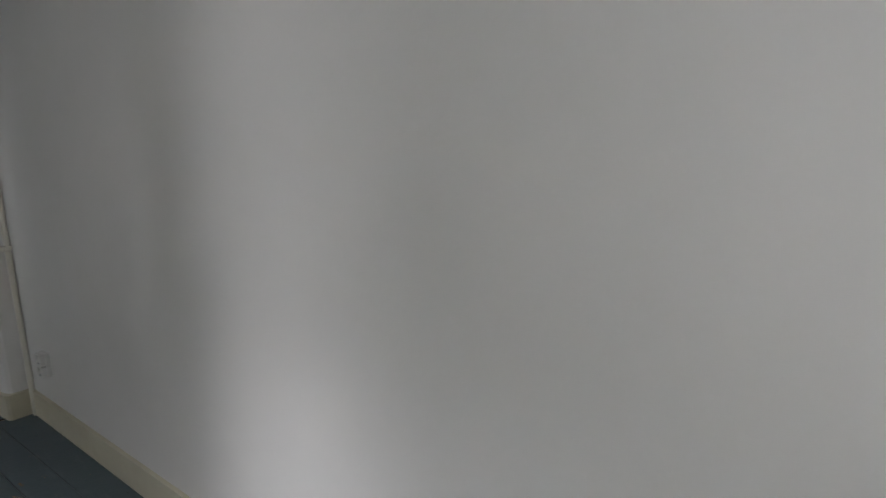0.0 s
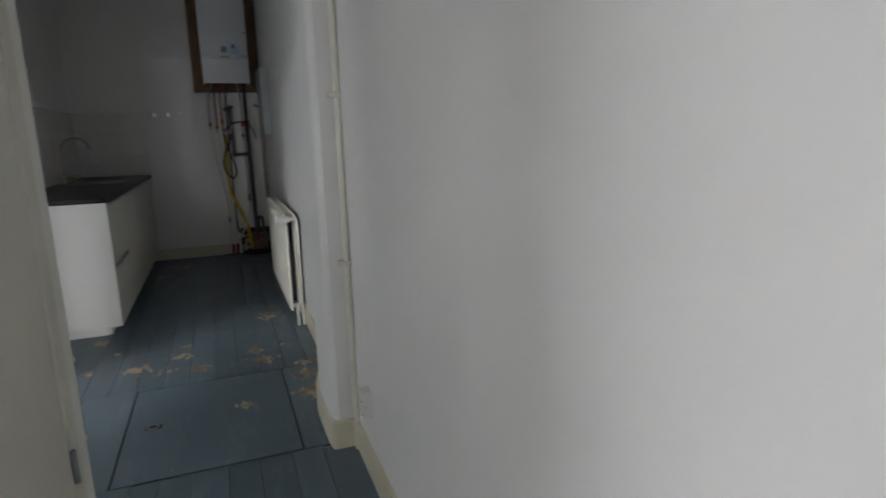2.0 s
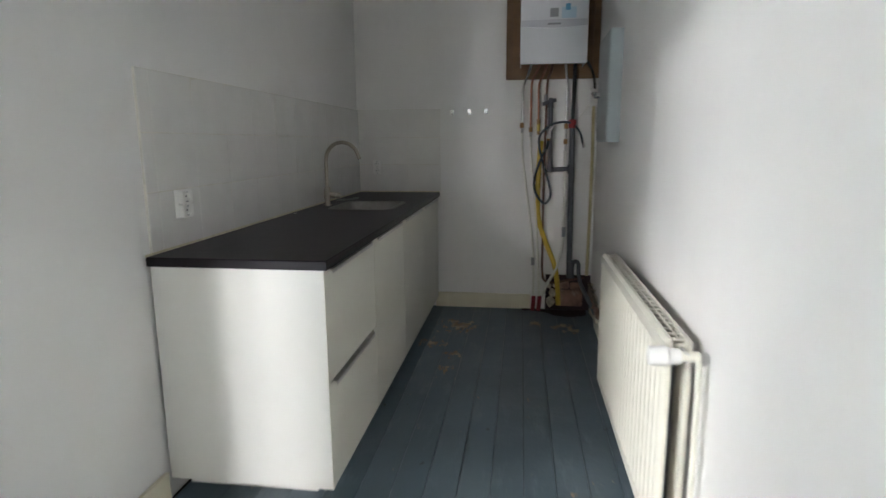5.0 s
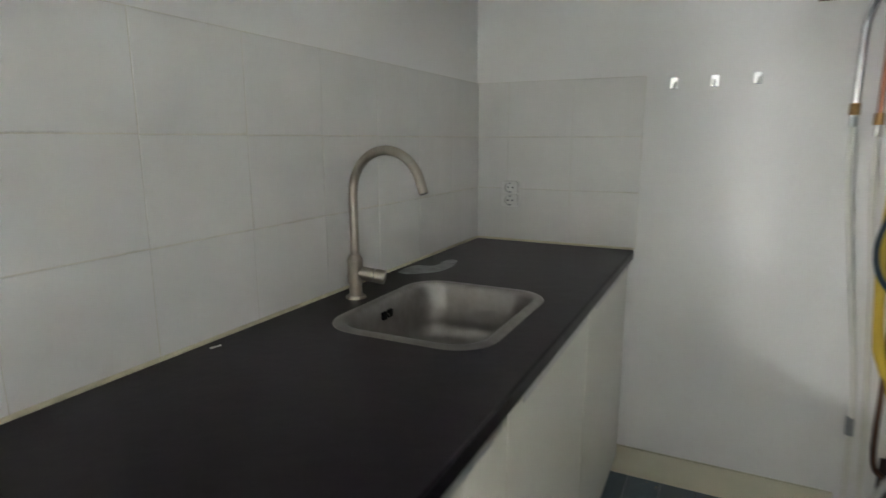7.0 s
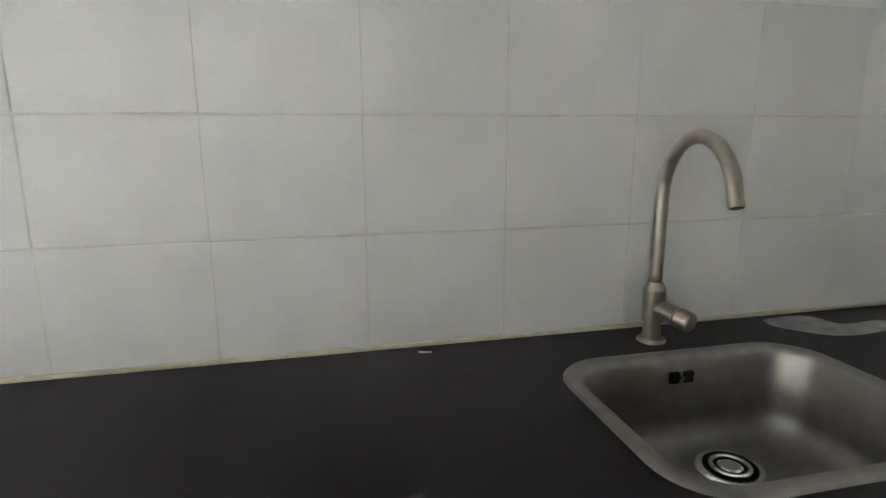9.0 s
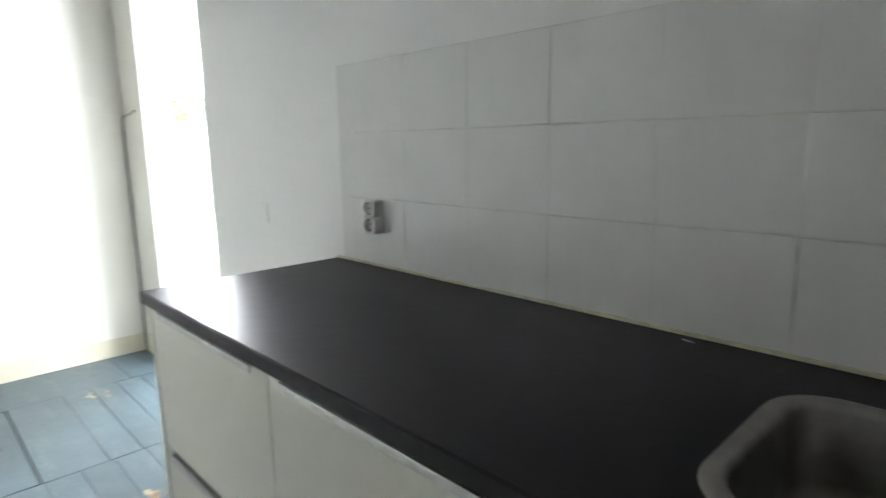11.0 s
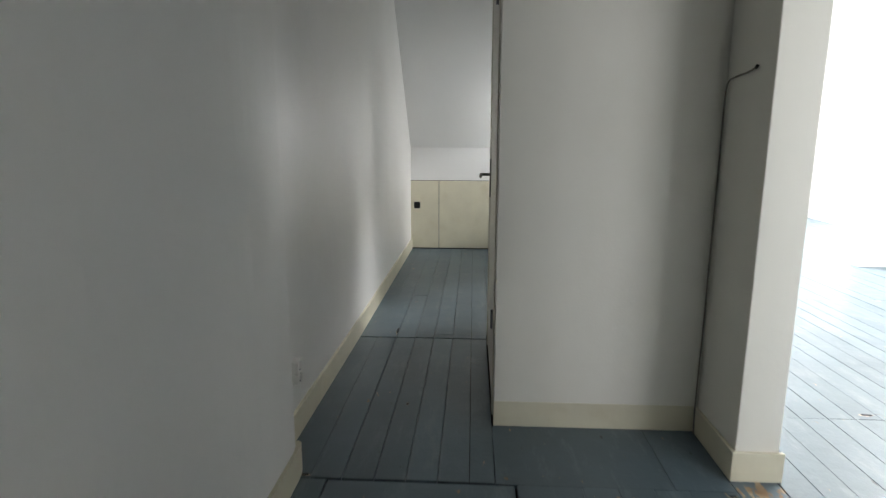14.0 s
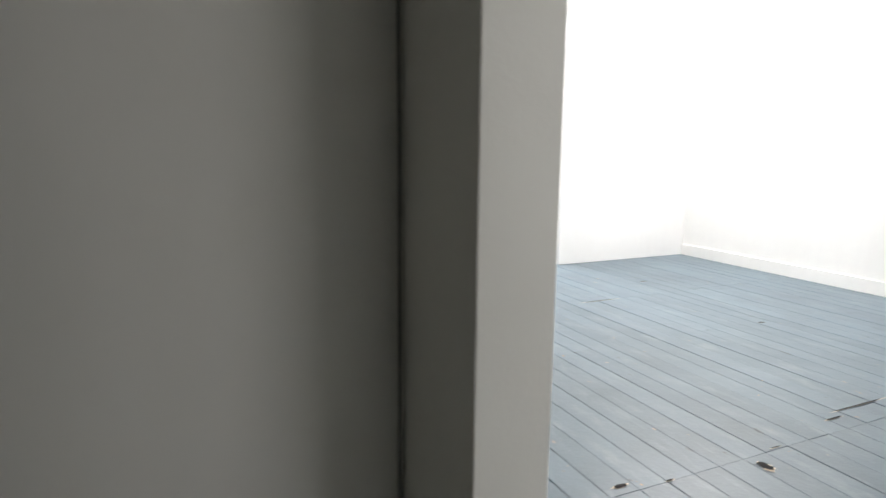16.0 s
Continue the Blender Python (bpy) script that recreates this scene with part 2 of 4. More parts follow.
def floor_paint():
    """Blue-grey floor paint, worn through to the wood in flakes."""
    m = mat("blue_grey_floor_paint", (0.114, 0.159, 0.190), 0.38, vary=0.16, scale=2.2, bump=0.22, bscale=70)
    nt = m.node_tree
    b = nt.nodes["Principled BSDF"]
    link, node = nt.links.new, nt.nodes.new
    paint = b.inputs["Base Color"].links[0].from_socket
    geo = node("ShaderNodeNewGeometry")
    info = node("ShaderNodeObjectInfo")
    tone = node("ShaderNodeMapRange")
    tone.inputs["To Min"].default_value, tone.inputs["To Max"].default_value = 0.86, 1.08
    link(info.outputs["Random"], tone.inputs["Value"])
    sc = node("ShaderNodeVectorMath")
    sc.operation = "SCALE"
    link(paint, sc.inputs[0])
    link(tone.outputs["Result"], sc.inputs["Scale"])
    scuff = node("ShaderNodeTexNoise")
    scuff.inputs["Scale"].default_value, scuff.inputs["Detail"].default_value, scuff.inputs["Roughness"].default_value = 11.0, 9, 0.75
    sm = node("ShaderNodeMapping")
    sm.inputs["Scale"].default_value = (1.0, 0.22, 1.0)
    link(geo.outputs["Position"], sm.inputs["Vector"])
    link(sm.outputs[0], scuff.inputs["Vector"])
    sr = node("ShaderNodeMapRange")
    sr.inputs["From Min"].default_value, sr.inputs["From Max"].default_value = 0.53, 0.72
    sr.inputs["To Min"].default_value, sr.inputs["To Max"].default_value = 0.0, 0.55
    link(scuff.outputs["Fac"], sr.inputs["Value"])
    worn = node("ShaderNodeMix")
    worn.data_type = "RGBA"
    worn.inputs["B"].default_value = (0.23, 0.28, 0.29, 1)
    link(sr.outputs["Result"], worn.inputs["Factor"])
    link(sc.outputs[0], worn.inputs["A"])
    stretch = node("ShaderNodeMapping")
    stretch.inputs["Scale"].default_value = (1.0, 0.42, 1.0)
    link(geo.outputs["Position"], stretch.inputs["Vector"])
    wear = node("ShaderNodeTexNoise")
    wear.inputs["Scale"].default_value, wear.inputs["Detail"].default_value, wear.inputs["Roughness"].default_value = 28.0, 8, 0.66
    link(stretch.outputs[0], wear.inputs["Vector"])
    area = node("ShaderNodeTexNoise")
    area.inputs["Scale"].default_value, area.inputs["Detail"].default_value = 1.6, 2
    link(geo.outputs["Position"], area.inputs["Vector"])
    # wear is heaviest along the kitchen's walking line
    spots = [(0.84, -0.49, 0.22), (0.70, -0.875, 0.14), (0.86, -1.05, 0.10), (0.85, -1.3, 0.09), (1.39, -0.38, 0.11), (1.56, -0.42, 0.12), (1.63, -0.52, 0.10), (1.53, -2.56, 0.17), (0.99, -3.15, 0.13), (0.77, -3.28, 0.15), (0.90, -3.37, 0.11), (1.09, -3.40, 0.14), (1.65, -3.56, 0.11), (1.44, -3.40, 0.15), (0.15, -2.75, 0.11), (0.48, -2.68, 0.12), (0.52, -3.22, 0.08), (1.317, -4.0, 0.13), (1.62, -3.95, 0.14), (1.64, -3.72, 0.13), (0.42, -4.38, 0.09), (-0.08, -4.52, 0.16), (1.571, -3.195, 0.07), (1.40, -3.225, 0.09), (1.0, -2.99, 0.07), (1.45, -3.474, 0.06), (0.63, -2.95, 0.06)]
    total = None
    for x, y, r in spots:
        d = node("ShaderNodeVectorMath")
        d.operation = "DISTANCE"
        d.inputs[1].default_value = (x, y, 0)
        link(geo.outputs["Position"], d.inputs[0])
        k = node("ShaderNodeMapRange")
        k.inputs["From Min"].default_value, k.inputs["From Max"].default_value = r, r * 0.15
        link(d.outputs["Value"], k.inputs["Value"])
        if total is None:
            total = k.outputs["Result"]
        else:
            mx = node("ShaderNodeMath")
            mx.operation = "MAXIMUM"
            link(total, mx.inputs[0])
            link(k.outputs["Result"], mx.inputs[1])
            total = mx.outputs[0]
    s1 = node("ShaderNodeMath")
    s1.operation = "MULTIPLY_ADD"
    s1.inputs[1].default_value = 0.225
    link(total, s1.inputs[0])
    link(wear.outputs["Fac"], s1.inputs[2])
    s2 = node("ShaderNodeMath")
    s2.operation = "MULTIPLY_ADD"
    s2.inputs[1].default_value = 0.13
    link(area.outputs["Fac"], s2.inputs[0])
    link(s1.outputs[0], s2.inputs[2])
    cut = node("ShaderNodeMapRange")
    cut.inputs["From Min"].default_value, cut.inputs["From Max"].default_value = 0.735, 0.755
    link(s2.outputs[0], cut.inputs["Value"])
    wood = node("ShaderNodeTexNoise")
    wood.inputs["Scale"].default_value = 9
    link(geo.outputs["Position"], wood.inputs["Vector"])
    wr = node("ShaderNodeValToRGB")
    wr.color_ramp.elements[0].position, wr.color_ramp.elements[0].color = 0.4, (0.25, 0.145, 0.07, 1)
    wr.color_ramp.elements[1].position, wr.color_ramp.elements[1].color = 0.6, (0.50, 0.385, 0.255, 1)
    link(wood.outputs["Fac"], wr.inputs["Fac"])
    out = node("ShaderNodeMix")
    out.data_type = "RGBA"
    link(cut.outputs["Result"], out.inputs["Factor"])
    link(worn.outputs["Result"], out.inputs["A"])
    link(wr.outputs["Color"], out.inputs["B"])
    pit = node("ShaderNodeTexNoise")
    pit.inputs["Scale"].default_value, pit.inputs["Detail"].default_value = 19.0, 3
    ps = node("ShaderNodeMapping")
    ps.inputs["Scale"].default_value, ps.inputs["Location"].default_value = (1.0, 0.55, 1.0), (3.1, 7.7, 0.0)
    link(geo.outputs["Position"], ps.inputs["Vector"])
    link(ps.outputs[0], pit.inputs["Vector"])
    pr = node("ShaderNodeMapRange")
    pr.inputs["From Min"].default_value, pr.inputs["From Max"].default_value = 0.705, 0.735
    pr.inputs["To Min"].default_value, pr.inputs["To Max"].default_value = 0.0, 0.75
    link(pit.outputs["Fac"], pr.inputs["Value"])
    dark = node("ShaderNodeMix")
    dark.data_type = "RGBA"
    dark.inputs["B"].default_value = (0.030, 0.032, 0.034, 1)
    link(pr.outputs["Result"], dark.inputs["Factor"])
    link(out.outputs["Result"], dark.inputs["A"])
    link(dark.outputs["Result"], b.inputs["Base Color"])
    return m


M_FLOOR = floor_paint()

# ---- mesh helpers ----
def mesh_of(name, bm, material, smooth=False):
    me = bpy.data.meshes.new(name)
    bm.to_mesh(me)
    bm.free()
    me.materials.append(material)
    if smooth:
        for p in me.polygons:
            p.use_smooth = True
    return me


def part(name, bm, material, parent=None, label="", smooth=False):
    ob = new(name, mesh_of(name, bm, material, smooth))
    if parent:
        ob.parent = parent
    if label:
        ob["label"] = label
    return ob


def box(x0, x1, y0, y1, z0, z1, bevel=0.0, seg=2, bm=None):
    own = bmesh.new()
    bmesh.ops.create_cube(own, size=1)
    bmesh.ops.transform(own, matrix=Matrix.Translation(((x0 + x1) / 2, (y0 + y1) / 2, (z0 + z1) / 2)) @ Matrix.Diagonal((abs(x1 - x0), abs(y1 - y0), abs(z1 - z0), 1)), verts=own.verts)
    if bevel:
        bmesh.ops.bevel(own, geom=own.edges[:], offset=bevel, segments=seg, affect="EDGES", profile=0.6)
    if bm is None:
        return own
    add(bm, own)
    return bm


def add(bm, other):
    me = bpy.data.meshes.new("tmp")
    other.to_mesh(me)
    other.free()
    bm.from_mesh(me)
    bpy.data.meshes.remove(me)
    return bm


def cyl(p0, p1, r0, r1=None, n=20, bevel=0.0):
    p0, p1 = Vector(p0), Vector(p1)
    bm = bmesh.new()
    d = (p1 - p0).length
    bmesh.ops.create_cone(bm, cap_ends=True, segments=n, radius1=r0, radius2=r0 if r1 is None else r1, depth=d)
    if bevel:
        bmesh.ops.bevel(bm, geom=[e for e in bm.edges if len(e.link_faces) == 2 and any(len(f.verts) > 4 for f in e.link_faces)], offset=bevel, segments=2, affect="EDGES")
    turn = (p1 - p0).to_track_quat("Z", "Y").to_matrix().to_4x4()
    bmesh.ops.transform(bm, matrix=Matrix.Translation((p0 + p1) / 2) @ turn, verts=bm.verts)
    return bm


def smooth_line(pts, step=6):
    pts = [Vector(p) for p in pts]
    if len(pts) < 3:
        return pts
    out = []
    for i in range(len(pts) - 1):
        a, b = pts[max(i - 1, 0)], pts[i]
        c, d = pts[i + 1], pts[min(i + 2, len(pts) - 1)]
        for k in range(step):
            t = k / step
            out.append(0.5 * (2 * b + (c - a) * t + (2 * a - 5 * b + 4 * c - d) * t * t + (3 * b - a - 3 * c + d) * t ** 3))
    return out + [pts[-1]]


def tube(pts, r, n=10, step=6):
    """A round pipe along a soft line through pts."""
    line = smooth_line(pts, step)
    bm = bmesh.new()
    rings, side = [], None
    for i, p in enumerate(line):
        d = (line[min(i + 1, len(line) - 1)] - line[max(i - 1, 0)]).normalized()
        if side is None:
            side = d.orthogonal().normalized()
        side = (side - d * side.dot(d)).normalized()
        up = d.cross(side)
        rings.append([bm.verts.new(p + r * (math.cos(a) * side + math.sin(a) * up)) for a in [2 * math.pi * k / n for k in range(n)]])
    for a, b in zip(rings, rings[1:]):
        for k in range(n):
            bm.faces.new((a[k], a[(k + 1) % n], b[(k + 1) % n], b[k]))
    bm.faces.new(rings[0][::-1])
    bm.faces.new(rings[-1])
    bmesh.ops.recalc_face_normals(bm, faces=bm.faces)
    return bm


def prism(outline, z0, z1):
    """An upright solid on a plan outline."""
    bm = bmesh.new()
    f = bm.faces.new([bm.verts.new((x, y, z0)) for x, y in outline])
    up = bmesh.ops.extrude_face_region(bm, geom=[f])["geom"]
    bmesh.ops.translate(bm, verts=[v for v in up if isinstance(v, bmesh.types.BMVert)], vec=(0, 0, z1 - z0))
    bmesh.ops.recalc_face_normals(bm, faces=bm.faces)
    return bm


def rounded(x0, x1, y0, y1, r, n=8):
    pts = []
    for cx, cy, a0 in ((x1 - r, y1 - r, 0), (x0 + r, y1 - r, 90), (x0 + r, y0 + r, 180), (x1 - r, y0 + r, 270)):
        pts += [(cx + r * math.cos(radians(a0 + 90 * k / n)), cy + r * math.sin(radians(a0 + 90 * k / n))) for k in range(n + 1)]
    return pts


def thing(name, label, category, group=""):
    return tagged(new(name), label, category, group)


def structure(name, bm, material, label, category, smooth=False):
    return tagged(part(name, bm, material, smooth=smooth), label, category, kind="structure")


H = 2.9
WORK, DEEP = 0.915, 0.635
W_WALL, E_COR = -0.015, 1.727

# ---- walls ----
structure("wall_north", box(-0.18, 2.1, 0.0, 0.16, 0, H), M_WALL, "white painted kitchen wall carrying the boiler board", "wall")
structure("wall_west", box(-0.175, -0.008, -3.705, 0.0, 0, H, 0.004), M_WALL, "white painted wall behind the kitchen counter", "wall")
structure("wall_west_header", box(-0.175, W_WALL, -4.582, -3.705, 2.12, H), M_WALL, "white painted wall over the open doorway", "wall")
structure("wall_stub", box(-0.175, W_WALL, -6.55, -4.582, 0, H, 0.004), M_WALLC, "white painted partition beside the bright room", "wall")
structure("wall_landing_header", box(-0.175, W_WALL, -6.82, -6.55, 2.12, H), M_WALLC, "white painted wall over the narrow landing opening", "wall")
structure("wall_landing", box(-0.175, W_WALL, -8.05, -6.82, 0, H), M_WALLC, "white painted partition beside the landing", "wall")
# These three pieces frame an unseen opening, made only to hold the landing lamp.
structure("wall_landing_end", box(-0.175, W_WALL, -9.18, -8.75, 0, H), M_WALLC, "white painted wall beside the added lamp opening", "wall")
structure("wall_landing_sill", box(-0.175, W_WALL, -8.75, -8.05, 0, 0.8), M_WALLC, "white painted wall below the added lamp opening", "wall")
structure("wall_landing_lintel", box(-0.175, W_WALL, -8.75, -8.05, 1.7, H), M_WALLC, "white painted wall over the added lamp opening", "wall")
structure("wall_closet_north", box(W_WALL, 0.87, -5.045, -4.947, 0, H, 0.003), M_WALLC, "white painted closet wall facing the kitchen", "wall")
structure("wall_closet_south", box(W_WALL, 0.87, -6.15, -6.06, 0, H, 0.003), M_WALLC, "white painted closet wall at the landing", "wall")
cw = box(0.79, 0.87, -5.115, -5.045, 0, H)
box(0.79, 0.87, -6.06, -5.985, 0, H, bm=cw)
box(0.79, 0.87, -5.985, -5.115, 2.06, H, bm=cw)
structure("wall_closet_east", cw, M_WALLC, "white painted closet wall round its door", "wall")


def east_x(y):
    """The uneven plaster face of the kitchen's east wall."""
    flat = 1.806 + 0.014 * y
    if y > -3.62:
        return flat
    k = min(1.0, (-3.62 - y) / 0.62)
    k = k * k * (3 - 2 * k)
    return flat * (1 - k) + 1.627 * k


ys = [0.16] + [-0.4 * i for i in range(0, 9)] + [-3.5 - 0.05 * i for i in range(1, 20)] + [-4.48]
face = [(east_x(y), y) for y in ys] + [(1.630, -4.515), (1.637, -4.535), (1.651, -4.546)]
structure("wall_east_kitchen", prism(face + [(2.1, -4.546), (2.1, 0.16)], 0, H), M_WALL, "white painted uneven plaster wall with a rounded end", "wall", False)
BEND = [(E_COR, -4.546), (1.708, -6.05), (1.692, -9.34)]
structure("wall_east_corridor", prism(BEND + [(2.1, -9.34), (2.1, -4.546)], 0, H), M_WALL, "white painted corridor wall", "wall")

# knee wall, sloping roof underside, roof window
# Solid block: the roof space's darkness is put into its colour.
structure("wall_knee_base", box(-0.175, E_COR, -9.34, -9.185, 0, 0.80), M_HOLE, "near-black block standing for the dark roof space behind the low panelling", "wall")
structure("wall_knee", box(-0.175, E_COR, -9.34, -9.18, 0.80, 1.17), M_SLOPE, "white painted low wall under the sloping ceiling", "wall")


def slope_piece(x0, x1, s0, s1):
    bm = bmesh.new()
    a = [(x, -9.18 + 1.62 * s, 1.17 + 1.73 * s) for s in (s0, s1) for x in (x0, x1)]
    v = [bm.verts.new(p) for p in (a[0], a[1], a[3], a[2])]
    w = [bm.verts.new((p.co.x, p.co.y - 0.09, p.co.z + 0.085)) for p in v]
    bm.faces.new(v)
    bm.faces.new(w[::-1])
    for i in range(4):
        bm.faces.new((v[i], w[i], w[(i + 1) % 4], v[(i + 1) % 4]))
    bmesh.ops.recalc_face_normals(bm, faces=bm.faces)
    return bm


sl = slope_piece(-0.175, E_COR, 0.0, 1.0)
structure("ceiling_slope", sl, M_SLOPE, "white painted sloping ceiling of the landing", "ceiling")
structure("ceiling", box(-0.175, 2.1, -7.56, 0.16, H, H + 0.12), M_CEIL, "white painted flat ceiling", "ceiling")

# ---- bright room ----
RX, RY0, RY1 = -4.62, -12.95, -1.1
ww = box(RX - 0.15, RX, RY0 - 0.15, RY1, 0, H)
structure("wall_room_west", ww, M_WALL, "white painted wall of the sunlit room", "wall")
# The gap in this end wall is unseen, cut for the added north lamp.
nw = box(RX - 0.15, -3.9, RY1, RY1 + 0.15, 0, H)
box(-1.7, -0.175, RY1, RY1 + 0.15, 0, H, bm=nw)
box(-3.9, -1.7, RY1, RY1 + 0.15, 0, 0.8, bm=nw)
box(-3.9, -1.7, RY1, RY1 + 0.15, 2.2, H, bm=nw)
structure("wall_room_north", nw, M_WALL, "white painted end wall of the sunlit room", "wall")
structure("wall_room_east", box(-0.175, W_WALL, RY0 - 0.15, -9.18, 0, H), M_WALL, "white painted side wall of the sunlit room", "wall")
structure("wall_room_middle", box(RX, -2.95, -8.60, -8.47, 0, H, 0.004), M_WALL, "white painted wall beside the wide opening between two rooms", "wall")
sw = box(RX, -3.89, RY0 - 0.15, RY0, 0, H)
box(-3.89, -3.1, RY0 - 0.15, RY0, 2.34, H, bm=sw)
box(-3.1, -2.65, RY0 - 0.15, RY0, 0, H, bm=sw)
box(-2.65, -1.25, RY0 - 0.15, RY0, 2.34, H, bm=sw)
box(-1.25, -0.175, RY0 - 0.15, RY0, 0, H, bm=sw)
structure("wall_room_south", sw, M_WALL, "white painted window wall of the sunlit room", "wall")
# The two closed recesses are made up, room for the added ceiling lamps.
cr = box(RX - 0.15, -4.15, RY0 - 0.15, RY1 + 0.15, H, H + 0.12)
box(-1.7, -0.175, RY0 - 0.15, RY1 + 0.15, H, H + 0.12, bm=cr)
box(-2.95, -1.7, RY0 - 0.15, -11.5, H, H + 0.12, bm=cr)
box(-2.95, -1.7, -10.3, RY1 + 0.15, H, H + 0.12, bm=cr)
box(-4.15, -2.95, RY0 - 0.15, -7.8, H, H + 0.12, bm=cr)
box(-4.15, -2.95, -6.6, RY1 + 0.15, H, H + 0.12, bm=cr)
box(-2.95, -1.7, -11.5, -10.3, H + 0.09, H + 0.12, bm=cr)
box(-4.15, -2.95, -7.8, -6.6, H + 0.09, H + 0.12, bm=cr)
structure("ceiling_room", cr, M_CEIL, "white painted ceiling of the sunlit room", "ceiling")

# ---- baseboards ----
BB = 0.118


def baseboard(x0, x1, y0, y1, label="cream painted wooden baseboard", paint=None):
    return structure("baseboard", box(x0, x1, y0, y1, 0, BB, 0.003), paint or M_CREAM, label, "baseboard")


baseboard(-0.008, 0.008, -3.705, -2.66)
baseboard(-0.19, 0.008, -3.72, -3.705)
baseboard(0.60, 1.345, -0.015, 0.0)
baseboard(W_WALL, 0.0, -4.962, -4.582)
baseboard(-0.19, 0.0, -4.582, -4.567)
baseboard(0.0, 0.872, -4.962, -4.945)
structure("baseboard", prism([(x - 0.015, y) for x, y in ((E_COR, -4.562), (1.708, -6.05), (1.6925, -9.18))] + [(1.6955, -9.18), (1.711, -6.05), (E_COR + 0.003, -4.562)], 0, BB), M_CREAM, "cream painted wooden baseboard", "baseboard")
baseboard(RX, RX + 0.016, RY0, RY1, "white painted wooden baseboard", M_WALL)
bl = [(east_x(y) - 0.015, y) for y in ys if -4.5 < y < 0.0] + [(1.614, -4.52), (1.619, -4.552), (1.632, -4.562)]
back = [(x + 0.013, y) for x, y in bl[:-3]] + [(1.632, -4.515), (1.640, -4.536), (1.651, -4.547)]
structure("baseboard_east", prism(bl + [(E_COR, -4.562), (E_COR, -4.547)] + back[::-1], 0, BB), M_CREAM, "cream painted baseboard curving round the wall end", "baseboard")

# ---- subfloor and planks ----
structure("ground", box(-400, 400, -400, 400, -3.4, -3.2), M_GROUND, "pale gravel ground below the house", "ground")
floor = structure("floor", add(box(RX - 0.15, -0.175, RY0 - 0.15, RY1 + 0.15, -0.12, -0.021), box(-0.175, 2.1, RY0 - 0.15, 0.16, -0.12, -0.021)), M_SUB, "blue-grey painted wooden plank floor, worn", "floor")
PLANKS = {}


def plank(x0, x1, y0, y1, gap=0.0021, lift=0.0):
    w = round(x1 - x0 - gap, 4)
    if w not in PLANKS:
        bm = bmesh.new()
        prof = [(-w / 2, -0.02), (w / 2, -0.02), (w / 2, -0.0014), (w / 2 - 0.0012, 0), (-w / 2 + 0.0012, 0), (-w / 2, -0.0014)]
        a = [bm.verts.new((x, -0.5, z)) for x, z in prof]
        b = [bm.verts.new((x, 0.5, z)) for x, z in prof]
        bm.faces.new(a[::-1])
        bm.faces.new(b)
        for i in range(6):
            bm.faces.new((a[i], a[(i + 1) % 6], b[(i + 1) % 6], b[i]))
        bmesh.ops.recalc_face_normals(bm, faces=bm.faces)
        PLANKS[w] = mesh_of("plank", bm, M_FLOOR)
    ob = new("plank", PLANKS[w])
    ob.parent = floor
    ob.location = ((x0 + x1) / 2, (y0 + y1) / 2, lift)
    ob.scale = (1, y1 - y0 - gap, 1)
    return ob


def run(lines, y0, y1, gap=0.0021):
    for a, b in zip(lines, lines[1:]):
        plank(a, b, y0, y1, gap, random.uniform(-0.0012, 0.0008))


run([0.0, 0.172, 0.296, 0.42, 0.544, 0.668, 0.792, 0.916, 1.04, 1.164, 1.288, 1.412, 1.536, 1.66, 1.81], -3.60, 0.0)
run([0.0, 0.172, 0.30, 0.43, 0.56, 0.80], -4.50, -3.60)
run([-0.174, 0.0], -4.582, -3.72)
run([1.512, 1.66, 1.81], -4.50, -3.60)
plank(0.803, 1.509, -4.497, -3.604, 0.008)
run([0.0, 0.22, 0.878], -4.947, -4.50)
run([W_WALL, 0.0], -4.947, -4.582)
run([-0.174, W_WALL], -6.82, -6.55)
CL = [0.878, 0.975, 1.095, 1.215, 1.334, 1.457, 1.578, 1.727]
run(CL, -6.072, -4.506)
LL = [W_WALL, 0.12, 0.25, 0.37, 0.49, 0.61, 0.73, 0.852]
run(LL + [0.973, 1.094, 1.215, 1.336], -9.18, -6.15)
run([1.336, 1.457, 1.727], -7.11, -6.087)
run([0.878, 0.973, 1.094, 1.215, 1.336], -6.15, -6.087)
run([1.336, 1.457, 1.578, 1.727], -9.18, -7.11)
xs = [RX + (-0.176 - RX) * i / 36 for i in range(37)]
for i in range(36):
    cuts = [RY0, -8.49 if i % 5 else -9.6, -7.17 if i % 4 else -6.3, -5.10, RY1]
    for a, b in zip(cuts, cuts[1:]):
        plank(xs[i], xs[i + 1], a, b, 0.0016, random.uniform(-0.0012, 0.0008))
ring = thing("hatch_ring", "small dark metal lifting ring in the floor hatch", "ring")
part("ring", tube([(0.912 + 0.022 * math.cos(a), -4.045 + 0.022 * math.sin(a), 0.004) for a in [k * math.pi / 6 for k in range(13)]], 0.003, 6, 2), M_GREY, ring)
# Flat black sheet stands for the shade inside the ring's recess.
part("plate", box(0.882, 0.948, -4.064, -4.028, 0.0005, 0.003, 0.001), M_BLACK, ring)

# ---- kitchen counter ----
SX0, SX1, SY0, SY1 = 0.134, 0.532, -1.250, -0.752
CUT = 0.018


def ring_faces(bm, loops):
    rows = [[bm.verts.new(p) for p in loop] for loop in loops]
    n = len(rows[0])
    for a, b in zip(rows, rows[1:]):
        for k in range(n):
            bm.faces.new((a[k], a[(k + 1) % n], b[(k + 1) % n], b[k]))
    return rows


